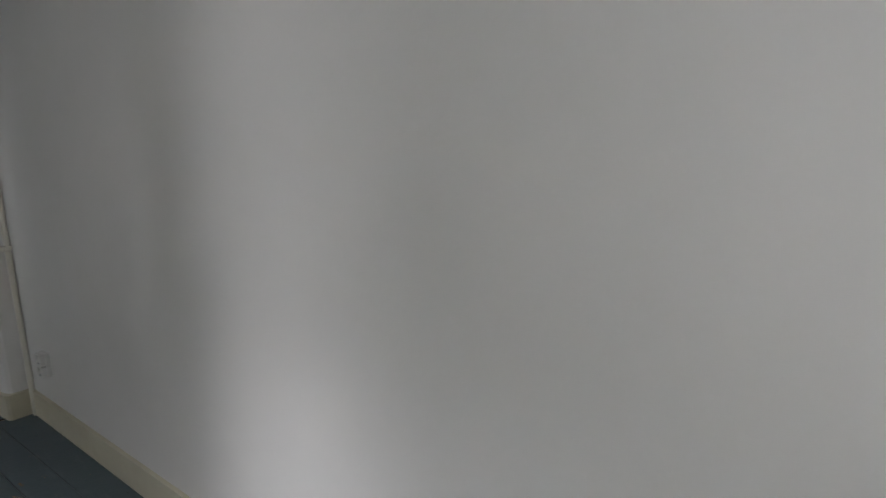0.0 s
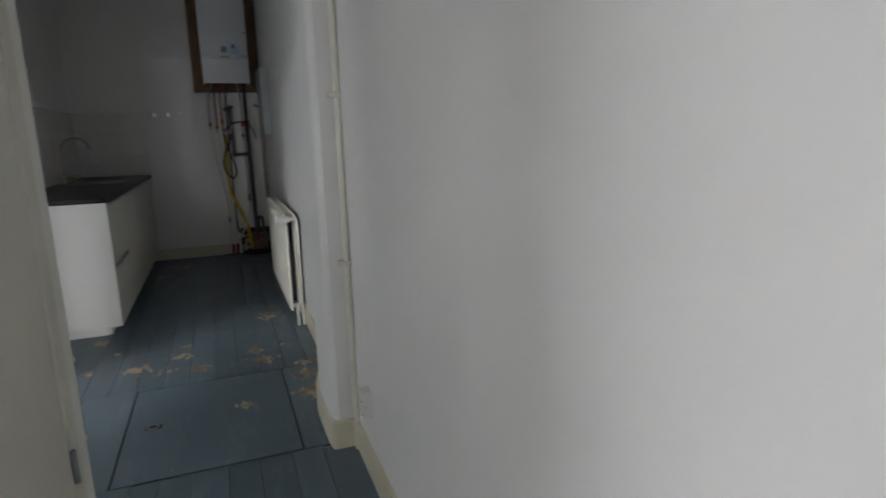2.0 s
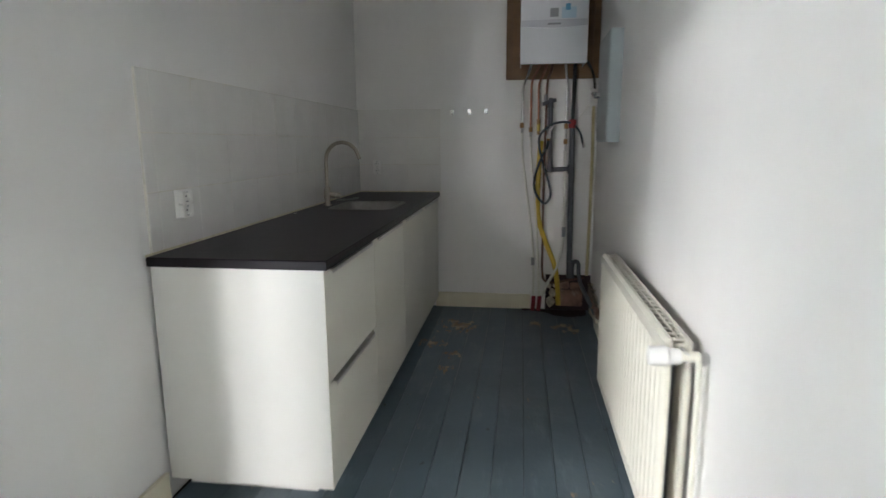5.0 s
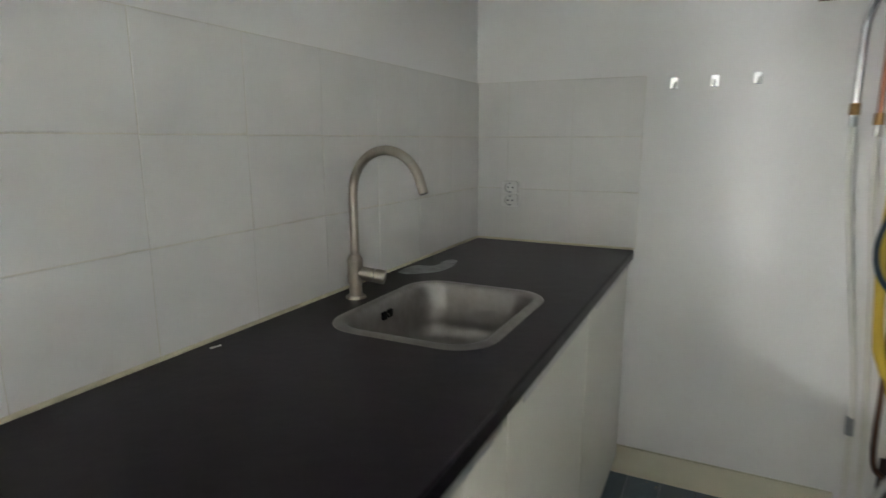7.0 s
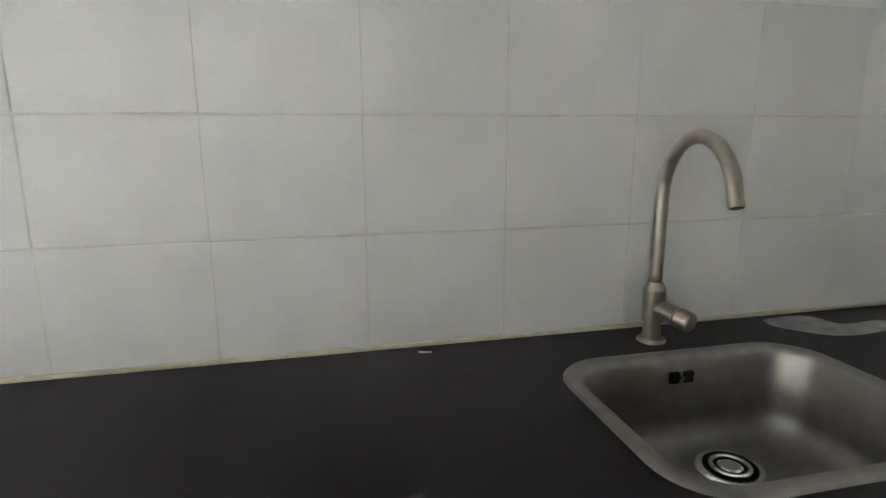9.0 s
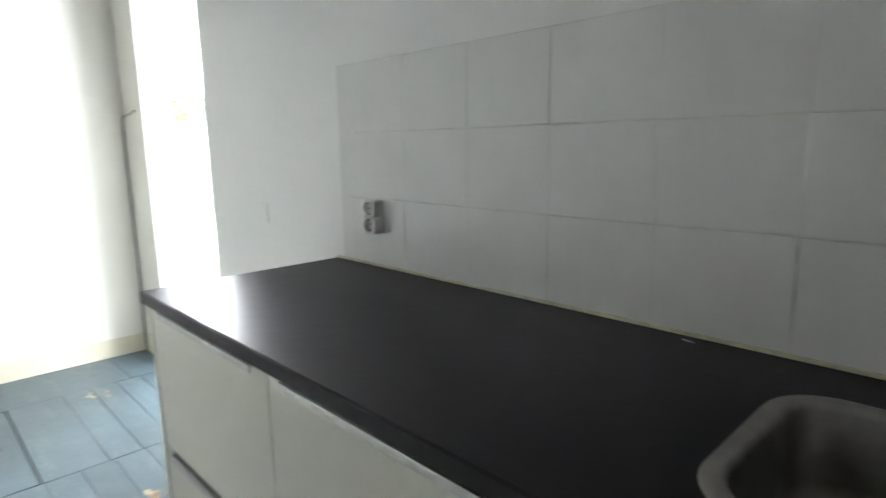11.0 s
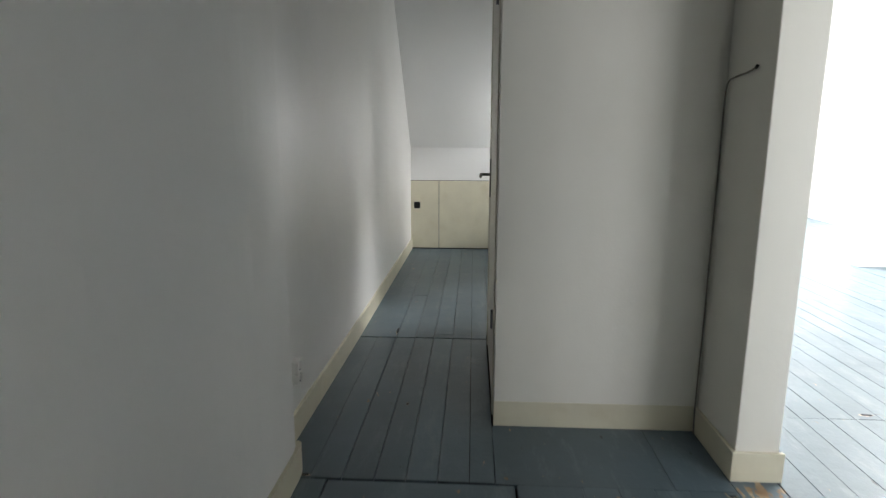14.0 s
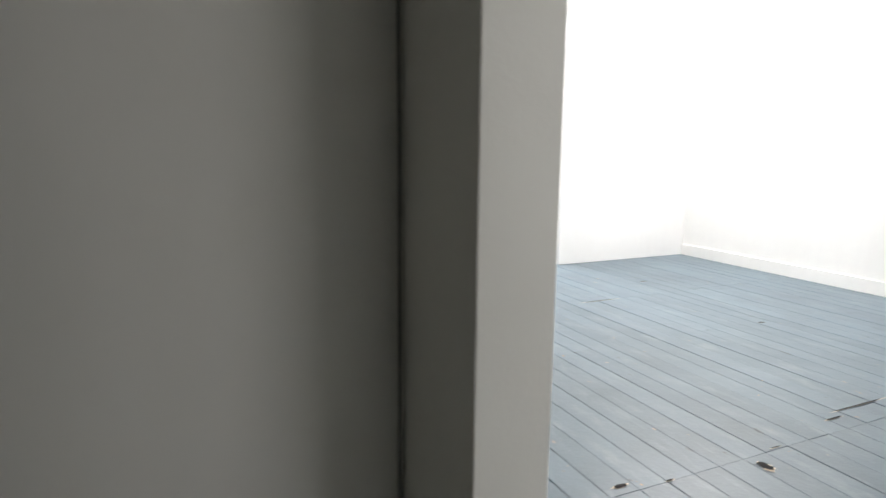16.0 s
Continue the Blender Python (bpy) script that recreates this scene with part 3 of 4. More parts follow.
def build_worktop():
    top = thing("worktop", "dark brown-black laminate worktop with an inset sink", "worktop")
    y0, y1 = -2.66, -0.0065
    bm = bmesh.new()
    hole = rounded(SX0 + CUT, SX1 - CUT, SY0 + CUT, SY1 - CUT, 0.075, 6)
    outer = [(DEEP, y1), (0.001, y1), (0.001, y0), (DEEP, y0)]
    z0, z1 = WORK - 0.032, WORK
    e = 0.004
    for z, flip in ((z1, False), (z0, True)):
        ins = e if z == z1 else 0
        hv = [bm.verts.new((x, y, z)) for x, y in hole]
        ov = [bm.verts.new((x - (ins if x > 0.3 else 0), y + (ins if y < -1 else 0), z)) for x, y in outer]
        q = len(hv) // 4
        for c in range(4):
            seg = hv[c * q:(c + 1) * q]
            for a, b in zip(seg, seg[1:]):
                bm.faces.new((ov[c], b, a))
            bm.faces.new((ov[c], ov[(c + 1) % 4], hv[((c + 1) * q) % len(hv)], seg[-1]))
        if z == z1:
            top_h, top_o = hv, ov
        else:
            low_h, low_o = hv, ov
    mid = [bm.verts.new((x, y, z1 - e)) for x, y in outer]
    for a, b in ((top_o, mid), (mid, low_o), (low_h, top_h)):
        n = len(a)
        for k in range(n):
            bm.faces.new((a[k], a[(k + 1) % n], b[(k + 1) % n], b[k]))
    bmesh.ops.recalc_face_normals(bm, faces=bm.faces)
    part("slab", bm, M_WORKTOP, top)
    bead = box(-0.002, 0.006, -2.66, -0.0065, WORK, WORK + 0.008, 0.002)
    box(0.006, DEEP, -0.012, -0.002, WORK, WORK + 0.008, 0.002, bm=bead)
    part("sealant_bead", bead, M_SEALANT, top, "yellowed sealant along the tiles")


build_worktop()


def front_panel(y0, y1, z0, z1, notch):
    """A flat front whose top edge is cut back for a finger grip."""
    x0, x1 = 0.601, 0.619
    bm = bmesh.new()
    g = 0.0018
    y0, y1 = y0 + g, y1 - g
    c = z1 - 0.011
    pts = [(y0, z0), (y1, z0), (y1, z1), (y1 - notch, z1), (y1 - notch - 0.008, c), (y0 + notch + 0.008, c), (y0 + notch, z1), (y0, z1)]
    f = bm.faces.new([bm.verts.new((x0, y, z)) for y, z in pts])
    up = bmesh.ops.extrude_face_region(bm, geom=[f])["geom"]
    bmesh.ops.translate(bm, verts=[v for v in up if isinstance(v, bmesh.types.BMVert)], vec=(x1 - x0, 0, 0))
    bmesh.ops.recalc_face_normals(bm, faces=bm.faces)
    bmesh.ops.bevel(bm, geom=bm.edges[:], offset=0.0012, segments=1, affect="EDGES")
    return bm, y0 + notch + 0.01, y1 - notch - 0.01, c


def cabinet(y0, y1, fronts, label):
    unit = thing("kitchen_cabinet", label, "cabinet", "kitchen base cabinets")
    body = box(0.02, 0.036, y0 + 0.001, y1 - 0.001, 0.078, 0.882)
    box(0.036, 0.598, y0 + 0.001, y0 + 0.017, 0.078, 0.882, bm=body)
    box(0.036, 0.598, y1 - 0.017, y1 - 0.001, 0.078, 0.882, bm=body)
    box(0.036, 0.598, y0 + 0.017, y1 - 0.017, 0.078, 0.094, bm=body)
    box(0.582, 0.598, y0 + 0.017, y1 - 0.017, 0.80, 0.882, bm=body)
    part("body", body, M_PANEL, unit)
    for name, z0, z1 in fronts:
        bm, a, b, c = front_panel(y0, y1, z0, z1, 0.045)
        fr = part(name, bm, M_FRONT, unit, "cream front with a recessed grip")
        grip = box(0.602, 0.628, a, b, c + 0.0005, c + 0.004, 0.001)
        box(0.6255, 0.6285, a, b, c - 0.012, c + 0.002, 0.001, bm=grip)
        part("handle", grip, M_ALU, fr, "brushed aluminium edge grip")
    return unit


cabinet(-2.628, -1.985, (("drawer_front", 0.478, 0.879), ("drawer_front", 0.082, 0.474)), "cream two-drawer kitchen cabinet with aluminium edge grips")
cabinet(-1.985, -1.338, (("door", 0.082, 0.879),), "cream one-door kitchen base cabinet under the worktop")
cabinet(-1.338, -0.70, (("door", 0.082, 0.879),), "cream one-door kitchen base cabinet below the sink")
cabinet(-0.70, -0.018, (("door", 0.082, 0.879),), "cream one-door kitchen base cabinet against the wall")
side = thing("end_panel", "white melamine end panel closing the kitchen cabinets", "panel")
part("board", box(0.004, 0.6195, -2.646, -2.630, 0.086, 0.882, 0.0008), M_PANEL, side)
part("edge_band", box(0.6197, 0.622, -2.646, -2.630, 0.086, 0.882, 0.0006), M_FRONT, side)
plinth = thing("plinth", "white recessed plinth under the kitchen cabinets", "plinth")
part("front_board", box(0.520, 0.535, -2.515, -0.018, 0.001, 0.077, 0.001), M_PANEL, plinth)
part("end_board", box(0.010, 0.520, -2.535, -2.520, 0.001, 0.077, 0.001), M_PANEL, plinth)


def build_sink():
    sink = thing("sink", "brushed stainless steel inset sink with rounded corners", "sink")
    cx, cy = (SX0 + SX1) / 2, (SY0 + SY1) / 2

    def loop(inset, r, z):
        return [(x, y, z) for x, y in rounded(SX0 + inset, SX1 - inset, SY0 + inset, SY1 - inset, r, 8)]

    bm = bmesh.new()
    rows = ring_faces(bm, [loop(0, 0.095, WORK + 0.0005), loop(0.003, 0.093, WORK + 0.004), loop(0.020, 0.08, WORK + 0.005), loop(0.026, 0.075, WORK + 0.003), loop(0.031, 0.072, WORK - 0.006),
                           loop(0.038, 0.07, WORK - 0.11), loop(0.045, 0.068, WORK - 0.138), loop(0.065, 0.06, WORK - 0.152), loop(0.10, 0.05, WORK - 0.156)])
    bm.faces.new(rows[-1])
    bmesh.ops.recalc_face_normals(bm, faces=bm.faces)
    part("bowl", bm, M_STEEL, sink, smooth=True)
    z = WORK - 0.156
    cx, cy = 0.268, -0.972
    d = part("drain", cyl((cx, cy, z), (cx, cy, z + 0.004), 0.056, 0.052, 36, 0.001), M_CHROME, sink, "round chrome waste")
    part("drain_hole", cyl((cx, cy, z + 0.004), (cx, cy, z + 0.0055), 0.043, None, 32), M_HOLE, d)
    bm = bmesh.new()
    ring_faces(bm, [[(cx + r * math.cos(a), cy + r * math.sin(a), z + h) for a in [2 * math.pi * k / 32 for k in range(32)]] for r, h in ((0.034, 0.0055), (0.033, 0.0085), (0.027, 0.0085), (0.026, 0.0055))])
    part("strainer_rim", bm, M_CHROME, d, smooth=True)
    part("strainer", cyl((cx, cy, z + 0.0055), (cx, cy, z + 0.0075), 0.020, 0.016, 24), M_CHROME, d)
    for k in (-1, 1):
        part("overflow_slot", box(SX0 + 0.031, SX0 + 0.040, -1.005 + k * 0.014 - 0.009, -1.005 + k * 0.014 + 0.009, WORK - 0.044, WORK - 0.024, 0.002), M_HOLE, sink)
    part("overflow_screw", cyl((SX0 + 0.032, -1.005, WORK - 0.034), (SX0 + 0.0415, -1.005, WORK - 0.034), 0.0035, None, 12), M_CHROME, sink)


build_sink()


def build_faucet():
    f = thing("kitchen_faucet", "brushed nickel gooseneck faucet with a side lever", "faucet")
    x, y, z = 0.077, -1.008, WORK
    part("base_ring", cyl((x, y, z), (x, y, z + 0.007), 0.027, 0.0255, 32, 0.0015), M_NICKEL, f)
    part("foot", cyl((x, y, z + 0.007), (x, y, z + 0.040), 0.0165, None, 28), M_NICKEL, f, smooth=False)
    part("body", cyl((x, y, z + 0.040), (x, y, z + 0.103), 0.0205, None, 32, 0.0015), M_NICKEL, f)
    part("collar", cyl((x, y, z + 0.103), (x, y, z + 0.116), 0.0205, 0.0135, 32), M_NICKEL, f)
    aim = Vector((0.292 - x, -1.036 - y, 0)).normalized()
    R, zc = 0.109, 1.188
    pts = [(x, y, z + 0.112), (x, y, z + 0.20), (x, y, zc - 0.03)]
    for k in range(0, 11):
        a = math.pi - math.pi * 0.93 * k / 10
        pts.append((x + aim.x * R * (1 + math.cos(a)), y + aim.y * R * (1 + math.cos(a)), zc + R * math.sin(a)))
    last, before = Vector(pts[-1]), Vector(pts[-2])
    tip = last + (last - before).normalized() * 0.014
    pts.append(tuple(tip))
    part("spout", tube(pts, 0.0118, 18, 4), M_NICKEL, f, smooth=True)
    away = (tip - last).normalized()
    part("aerator", cyl(tip - away * 0.001, tip + away * 0.0012, 0.0095, None, 18), M_BLACK, f)
    h0 = Vector((x, y, z + 0.070))
    hd = Vector((0.88, 0.34, -0.17)).normalized()
    hub = part("lever_hub", cyl(h0, h0 + hd * 0.050, 0.0165, 0.0175, 28), M_NICKEL, f)
    part("lever", cyl(h0 + hd * 0.0515, h0 + hd * 0.080, 0.0185, 0.0185, 28, 0.002), M_NICKEL, hub)
    low = Vector((0, 0, -0.017))
    part("lever_seam", cyl(h0 + low - hd * 0.024, h0 + low + hd * 0.048, 0.0022, None, 8), M_NICKEL, hub)


build_faucet()
sm = thing("paint_smear", "dried grey smear on the dark worktop behind the sink", "stain")
bm = bmesh.new()
lobes = smooth_line([(0.030, -0.715, 0), (0.022, -0.66, 0), (0.032, -0.60, 0), (0.088, -0.575, 0), (0.086, -0.49, 0), (0.100, -0.462, 0), (0.126, -0.48, 0), (0.146, -0.56, 0), (0.143, -0.64, 0), (0.108, -0.69, 0), (0.066, -0.722, 0), (0.030, -0.715, 0)], 5)
bm.faces.new([bm.verts.new((p.x, p.y, WORK + 0.0012)) for p in lobes[:-1]])
part("smear", bm, M_SMEAR, sm)
crumb = thing("paint_crumb", "small curled white flake lying on the worktop", "flake")
part("flake", tube([(0.034, -1.448, WORK + 0.002), (0.042, -1.44, WORK + 0.004), (0.040, -1.426, WORK + 0.002)], 0.0016, 6, 4), M_WHITE_PL, crumb)

# ---- wall fittings ----
def double_socket(o, n, u, label, group="", depth=0.028):
    """A surface double socket: o centre on the wall, n outwards, u along the wall."""
    s = thing("wall_socket", label, "socket", group)
    o, n, u = Vector(o), Vector(n), Vector(u)

    def slab(w0, w1, h0, h1, d0, d1, bev):
        b = box(w0, w1, d0, d1, h0, h1, bev)
        bmesh.ops.transform(b, matrix=Matrix.Translation(o) @ Matrix((u, n, (0, 0, 1))).transposed().to_4x4(), verts=b.verts)
        bmesh.ops.recalc_face_normals(b, faces=b.faces)
        return b

    part("housing", slab(-0.033, 0.033, -0.0515, 0.0515, 0.0, depth - 0.019, 0.002), M_WHITE_PL, s)
    for zc in (-0.0257, 0.0257):
        bm = bmesh.new()
        n_ = 24
        square, circle = [], []
        for k in range(n_):
            a = 2 * math.pi * (k + 0.5) / n_
            m_ = max(abs(math.cos(a)), abs(math.sin(a)))
            square.append((0.0325 * math.cos(a) / m_, 0.0252 * math.sin(a) / m_))
            circle.append((math.cos(a), math.sin(a)))
        rings = [[(p, depth - 0.019, q) for p, q in square], [(p, depth - 0.002, q) for p, q in square], [(p * 0.96, depth, q * 0.96) for p, q in square]]
        rings += [[(p * r, d_, q * r) for p, q in circle] for r, d_ in ((0.0215, depth), (0.0205, depth - 0.001), (0.0195, depth - 0.015))]
        rows = ring_faces(bm, rings)
        bm.faces.new(rows[-1])
        bmesh.ops.recalc_face_normals(bm, faces=bm.faces)
        bmesh.ops.transform(bm, matrix=Matrix.Translation(o + Vector((0, 0, zc))) @ Matrix((u, n, (0, 0, 1))).transposed().to_4x4(), verts=bm.verts)
        cup = part("outlet", bm, M_WHITE_PL, s)
        c1 = o + n * (depth - 0.0148) + Vector((0, 0, zc))
        for k in (-1, 1):
            part("pin_hole", cyl(c1 + u * 0.0095 * k, c1 + u * 0.0095 * k + n * 0.0008, 0.0032, None, 12), M_HOLE, cup)
            part("earth_clip", slab(-0.003, 0.003, zc + k * 0.0172 - 0.0015, zc + k * 0.0172 + 0.0015, depth - 0.014, depth - 0.001, 0), M_GREY, cup)
    return s


double_socket((0.001, -2.434, 1.075), (1, 0, 0), (0, -1, 0), "white double wall socket on the splashback tiles", "kitchen sockets", 0.034)
double_socket((0.148, -0.009, 1.107), (0, -1, 0), (1, 0, 0), "white double wall socket on the tiles beside the corner", "kitchen sockets", 0.026)
double_socket((E_COR - 0.003, -4.802, 0.298), (-1, 0, 0), (0, 1, 0), "white double wall socket above the corridor baseboard", "", 0.036)
sw1 = thing("light_switch", "white painted-over light switch on the kitchen wall", "switch")
part("plate", box(-0.012, -0.0045, -3.235, -3.155, 0.99, 1.07, 0.002), M_WALL, sw1)
part("rocker", box(-0.0045, -0.003, -3.222, -3.168, 1.003, 1.057, 0.001), M_WALL, sw1)
lo = thing("blank_socket", "old painted-over socket plate with a dark chipped edge", "socket")
part("plate", box(-0.008, 0.0, -3.20, -3.13, 0.235, 0.305, 0.002), M_WALL, lo)
part("chip", box(-0.008, 0.0015, -3.155, -3.147, 0.262, 0.318, 0.001), M_CABLE, lo)

# adhesive hooks beside the tiles
def hook(x, z, lean):
    h = thing("wall_hook", "small shiny chrome adhesive hook on the wall", "hook", "hooks in a row")
    part("plate", box(x - 0.013, x + 0.013, -0.006, 0.0, z - 0.02, z + 0.02, 0.003), M_CHROME, h)
    part("peg", tube([(x, -0.006, z - 0.004), (x + lean, -0.022, z - 0.012), (x + lean, -0.026, z + 0.004)], 0.005, 8, 5), M_CHROME, h, smooth=True)


for x, z, l in ((0.733, 1.514, 0.002), (0.862, 1.517, -0.002), (0.99, 1.521, 0.003)):
    hook(x, z, l)

# ---- boiler corner ----
board = thing("boiler_board", "brown varnished plywood board on the wall behind the boiler", "board")
part("sheet", box(1.135, 1.80, -0.018, 0.0, 1.742, 2.86, 0.002), M_BOARD, board)
for x0, x1 in ((1.135, 1.178), (1.755, 1.80)):
    part("batten", box(x0, x1, -0.034, -0.018, 1.742, 2.86, 0.002), M_BOARD, board)


def build_boiler():
    b = thing("boiler", "white wall-hung gas boiler with a curved silver trim", "boiler")
    x0, x1, f, z0, z1 = 1.237, 1.680, -0.346, 1.805, 2.64
    part("casing", box(x0, x1, f + 0.004, -0.036, z0 + 0.045, z1, 0.008, 3), M_BOILER, b)
    sk = box(x0 + 0.001, x1 - 0.001, f + 0.004, f + 0.016, z0 + 0.004, z0 + 0.06, 0.003)
    for xs0, xs1 in ((x0 + 0.001, x0 + 0.006), (x1 - 0.006, x1 - 0.001)):
        box(xs0, xs1, f + 0.016, -0.06, z0 + 0.012, z0 + 0.06, 0.001, bm=sk)
    part("skirt", sk, M_BOILER, b)
    part("upper_cover", box(x0 + 0.002, x1 - 0.002, f, f + 0.004, 2.092, z1 - 0.006, 0.0015), M_BOILER, b)
    part("lower_flap", box(x0 + 0.002, x1 - 0.002, f, f + 0.004, z0 + 0.016, 2.03, 0.0015), M_BOILER, b)
    bm = bmesh.new()
    n = 16
    tops, lows = [], []
    for k in range(n + 1):
        u = -1 + 2 * k / n
        x = (x0 + x1) / 2 + u * (x1 - x0 - 0.006) / 2
        zt, zl = 2.088, 2.034 + 0.016 * abs(u) ** 1.5
        tops.append((x, f - 0.006 * (1 - u * u), zt))
        lows.append((x, f - 0.010 * (1 - u * u), zl))
    tv, lv = [bm.verts.new(p) for p in tops], [bm.verts.new(p) for p in lows]
    tb, lb = [bm.verts.new((p[0], f + 0.003, p[2])) for p in tops], [bm.verts.new((p[0], f + 0.003, p[2])) for p in lows]
    for k in range(n):
        bm.faces.new((tv[k], lv[k], lv[k + 1], tv[k + 1]))
        bm.faces.new((tb[k], tv[k], tv[k + 1], tb[k + 1]))
        bm.faces.new((lv[k], lb[k], lb[k + 1], lv[k + 1]))
    bmesh.ops.recalc_face_normals(bm, faces=bm.faces)
    part("trim", bm, M_SILVER, b, "curved silver trim strip")
    part("name_bar", box(1.415, 1.50, f - 0.0115, f - 0.009, 2.054, 2.066), M_GREY, b)
    part("label", box(1.505, 1.60, f - 0.0012, f - 0.0002, 2.095, 2.165), M_PALE, b, "pale blue energy label")
    part("label_mark", box(1.53, 1.562, f - 0.0022, f - 0.0013, 2.145, 2.185), M_BLUE, b, "blue label mark")
    part("label_text", box(1.43, 1.485, f - 0.0012, f - 0.0002, 2.105, 2.16), M_GREY, b)
    part("base_tray", box(x0 + 0.012, x1 - 0.012, f + 0.02, -0.04, z0 + 0.036, z0 + 0.045), M_GREY, b)
    part("latch", box(1.64, 1.672, f - 0.002, f + 0.001, 2.295, 2.30), M_BLACK, b)
    part("flue", cyl((1.40, -0.19, z1), (1.40, -0.19, H), 0.05, None, 28), M_WHITE_PL, b)
    part("air_pipe", cyl((1.54, -0.19, z1), (1.54, -0.19, H), 0.04, None, 28), M_WHITE_PL, b)


build_boiler()


def pipe(label, pts, r, material, fittings=(), cat="pipe", step=6, name="pipe"):
    t = thing(name, label, cat)
    part("tube", tube(pts, r, 12, step), material, t, smooth=True)
    for p, q, rr, m in fittings:
        part("fitting", cyl(p, q, rr, None, 8), m, t, "brass compression fitting" if m is M_BRASS else "")
    return t


Y = -0.045
pipe("steel flow pipe bent down from the boiler", [(1.33, -0.17, 1.86), (1.30, -0.12, 1.78), (1.262, Y, 1.68), (1.258, Y, 1.55), (1.258, Y, 1.42)], 0.0095, M_CHROME,
     [((1.258, Y, 1.43), (1.258, Y, 1.395), 0.015, M_BRASS), ((1.258, Y, 1.395), (1.258, Y, 1.36), 0.011, M_CHROME)])
pipe("white plastic heating pipe down the wall", [(1.258, Y, 1.37), (1.265, Y, 1.2), (1.30, Y, 0.93), (1.345, Y, 0.6), (1.362, Y, 0.4), (1.368, Y, 0.11)], 0.0085, M_PEX,
     [((1.357, Y, 0.42), (1.359, Y, 0.36), 0.013, M_GREY)])
pipe("copper water pipe under the boiler", [(1.385, -0.17, 1.86), (1.36, -0.12, 1.79), (1.325, Y, 1.72), (1.322, Y, 1.55), (1.322, Y, 1.38)], 0.0085, M_COPPER,
     [((1.322, Y, 1.40), (1.322, Y, 1.365), 0.0145, M_BRASS), ((1.322, Y, 1.365), (1.322, Y, 1.33), 0.0105, M_CHROME)])
pipe("white plastic water pipe down the wall", [(1.322, Y, 1.34), (1.335, Y, 1.1), (1.36, Y, 0.88), (1.39, Y, 0.5), (1.412, Y, 0.11)], 0.0085, M_PEX)
pipe("copper water pipe with a yellow valve", [(1.43, -0.17, 1.86), (1.41, -0.12, 1.78), (1.377, Y, 1.70), (1.377, Y, 1.55), (1.378, Y, 1.42)], 0.0085, M_COPPER,
     [((1.378, Y, 1.455), (1.378, Y, 1.42), 0.0145, M_BRASS), ((1.378, Y, 1.42), (1.378, Y, 1.37), 0.013, M_YELLOW), ((1.378, Y - 0.012, 1.396), (1.378, Y - 0.034, 1.396), 0.011, M_YELLOW), ((1.378, Y, 1.37), (1.378, Y, 1.345), 0.011, M_BRASS)])
pipe("dark copper gas pipe turning at the floor", [(1.47, -0.17, 1.86), (1.455, -0.12, 1.78), (1.435, Y, 1.70), (1.43, Y, 1.4), (1.425, Y, 1.0), (1.428, Y, 0.55), (1.432, Y, 0.30), (1.46, Y, 0.235), (1.52, Y, 0.225), (1.62, Y, 0.245), (1.745, Y, 0.27)], 0.0085, M_DARKCOP,
     [((1.425, Y - 0.004, 1.63), (1.425, Y - 0.004, 1.585), 0.014, M_GREY)])
trap = thing("condensate_trap", "grey plastic condensate pipe joining the drain", "pipe")
part("upright", cyl((1.462, -0.055, 1.545), (1.468, -0.055, 1.10), 0.017, None, 20), M_PVC_AND_GAP, trap)
part("cup", cyl((1.462, -0.055, 1.605), (1.462, -0.055, 1.535), 0.016, 0.024, 20), M_PVC_AND_GAP, trap)
part("branch", cyl((1.462, -0.055, 1.09), (1.62, -0.055, 1.095), 0.017, None, 20), M_PVC_AND_GAP, trap)
part("elbow", cyl((1.468, -0.055, 1.125), (1.468, -0.055, 1.07), 0.021, None, 20), M_PVC_AND_GAP, trap)
part("side_inlet", cyl((1.402, -0.058, 1.562), (1.50, -0.058, 1.592), 0.014, None, 16), M_PVC_AND_GAP, trap)
drain = thing("drain_pipe", "grey plastic drain pipe from boiler to floor", "pipe")
part("upper_tube", cyl((1.628, -0.06, 1.86), (1.622, -0.06, 1.40), 0.014, None, 20), M_BLACK, drain, "black upper tube")
part("lower_tube", cyl((1.622, -0.06, 1.42), (1.632, -0.06, 0.28), 0.021, None, 20), M_PVC_AND_GAP, drain)
part("collar", cyl((1.619, -0.06, 1.125), (1.620, -0.06, 1.06), 0.026, None, 20), M_PVC_AND_GAP, drain)
part("low_elbow", tube([(1.652, -0.062, 0.34), (1.658, -0.064, 0.385), (1.678, -0.068, 0.40), (1.698, -0.072, 0.38), (1.702, -0.08, 0.31), (1.716, -0.14, 0.24), (1.742, -0.26, 0.185), (1.760, -0.38, 0.155), (1.776, -0.52, 0.128)], 0.015, 14, 6), M_PVC_AND_GAP, drain, smooth=True)
part("socket_end", cyl((1.640, -0.06, 0.40), (1.642, -0.06, 0.27), 0.028, None, 20), M_PVC_AND_GAP, drain)
pipe("steel return pipe bent down from the boiler", [(1.55, -0.17, 1.86), (1.56, -0.12, 1.79), (1.578, Y, 1.71), (1.58, Y, 1.55), (1.578, Y, 1.42)], 0.0095, M_CHROME,
     [((1.578, Y, 1.42), (1.578, Y, 1.385), 0.015, M_BRASS), ((1.577, Y, 1.31), (1.577, Y, 1.275), 0.0145, M_BRASS), ((1.577, Y, 1.385), (1.577, Y, 1.22), 0.010, M_CHROME)])
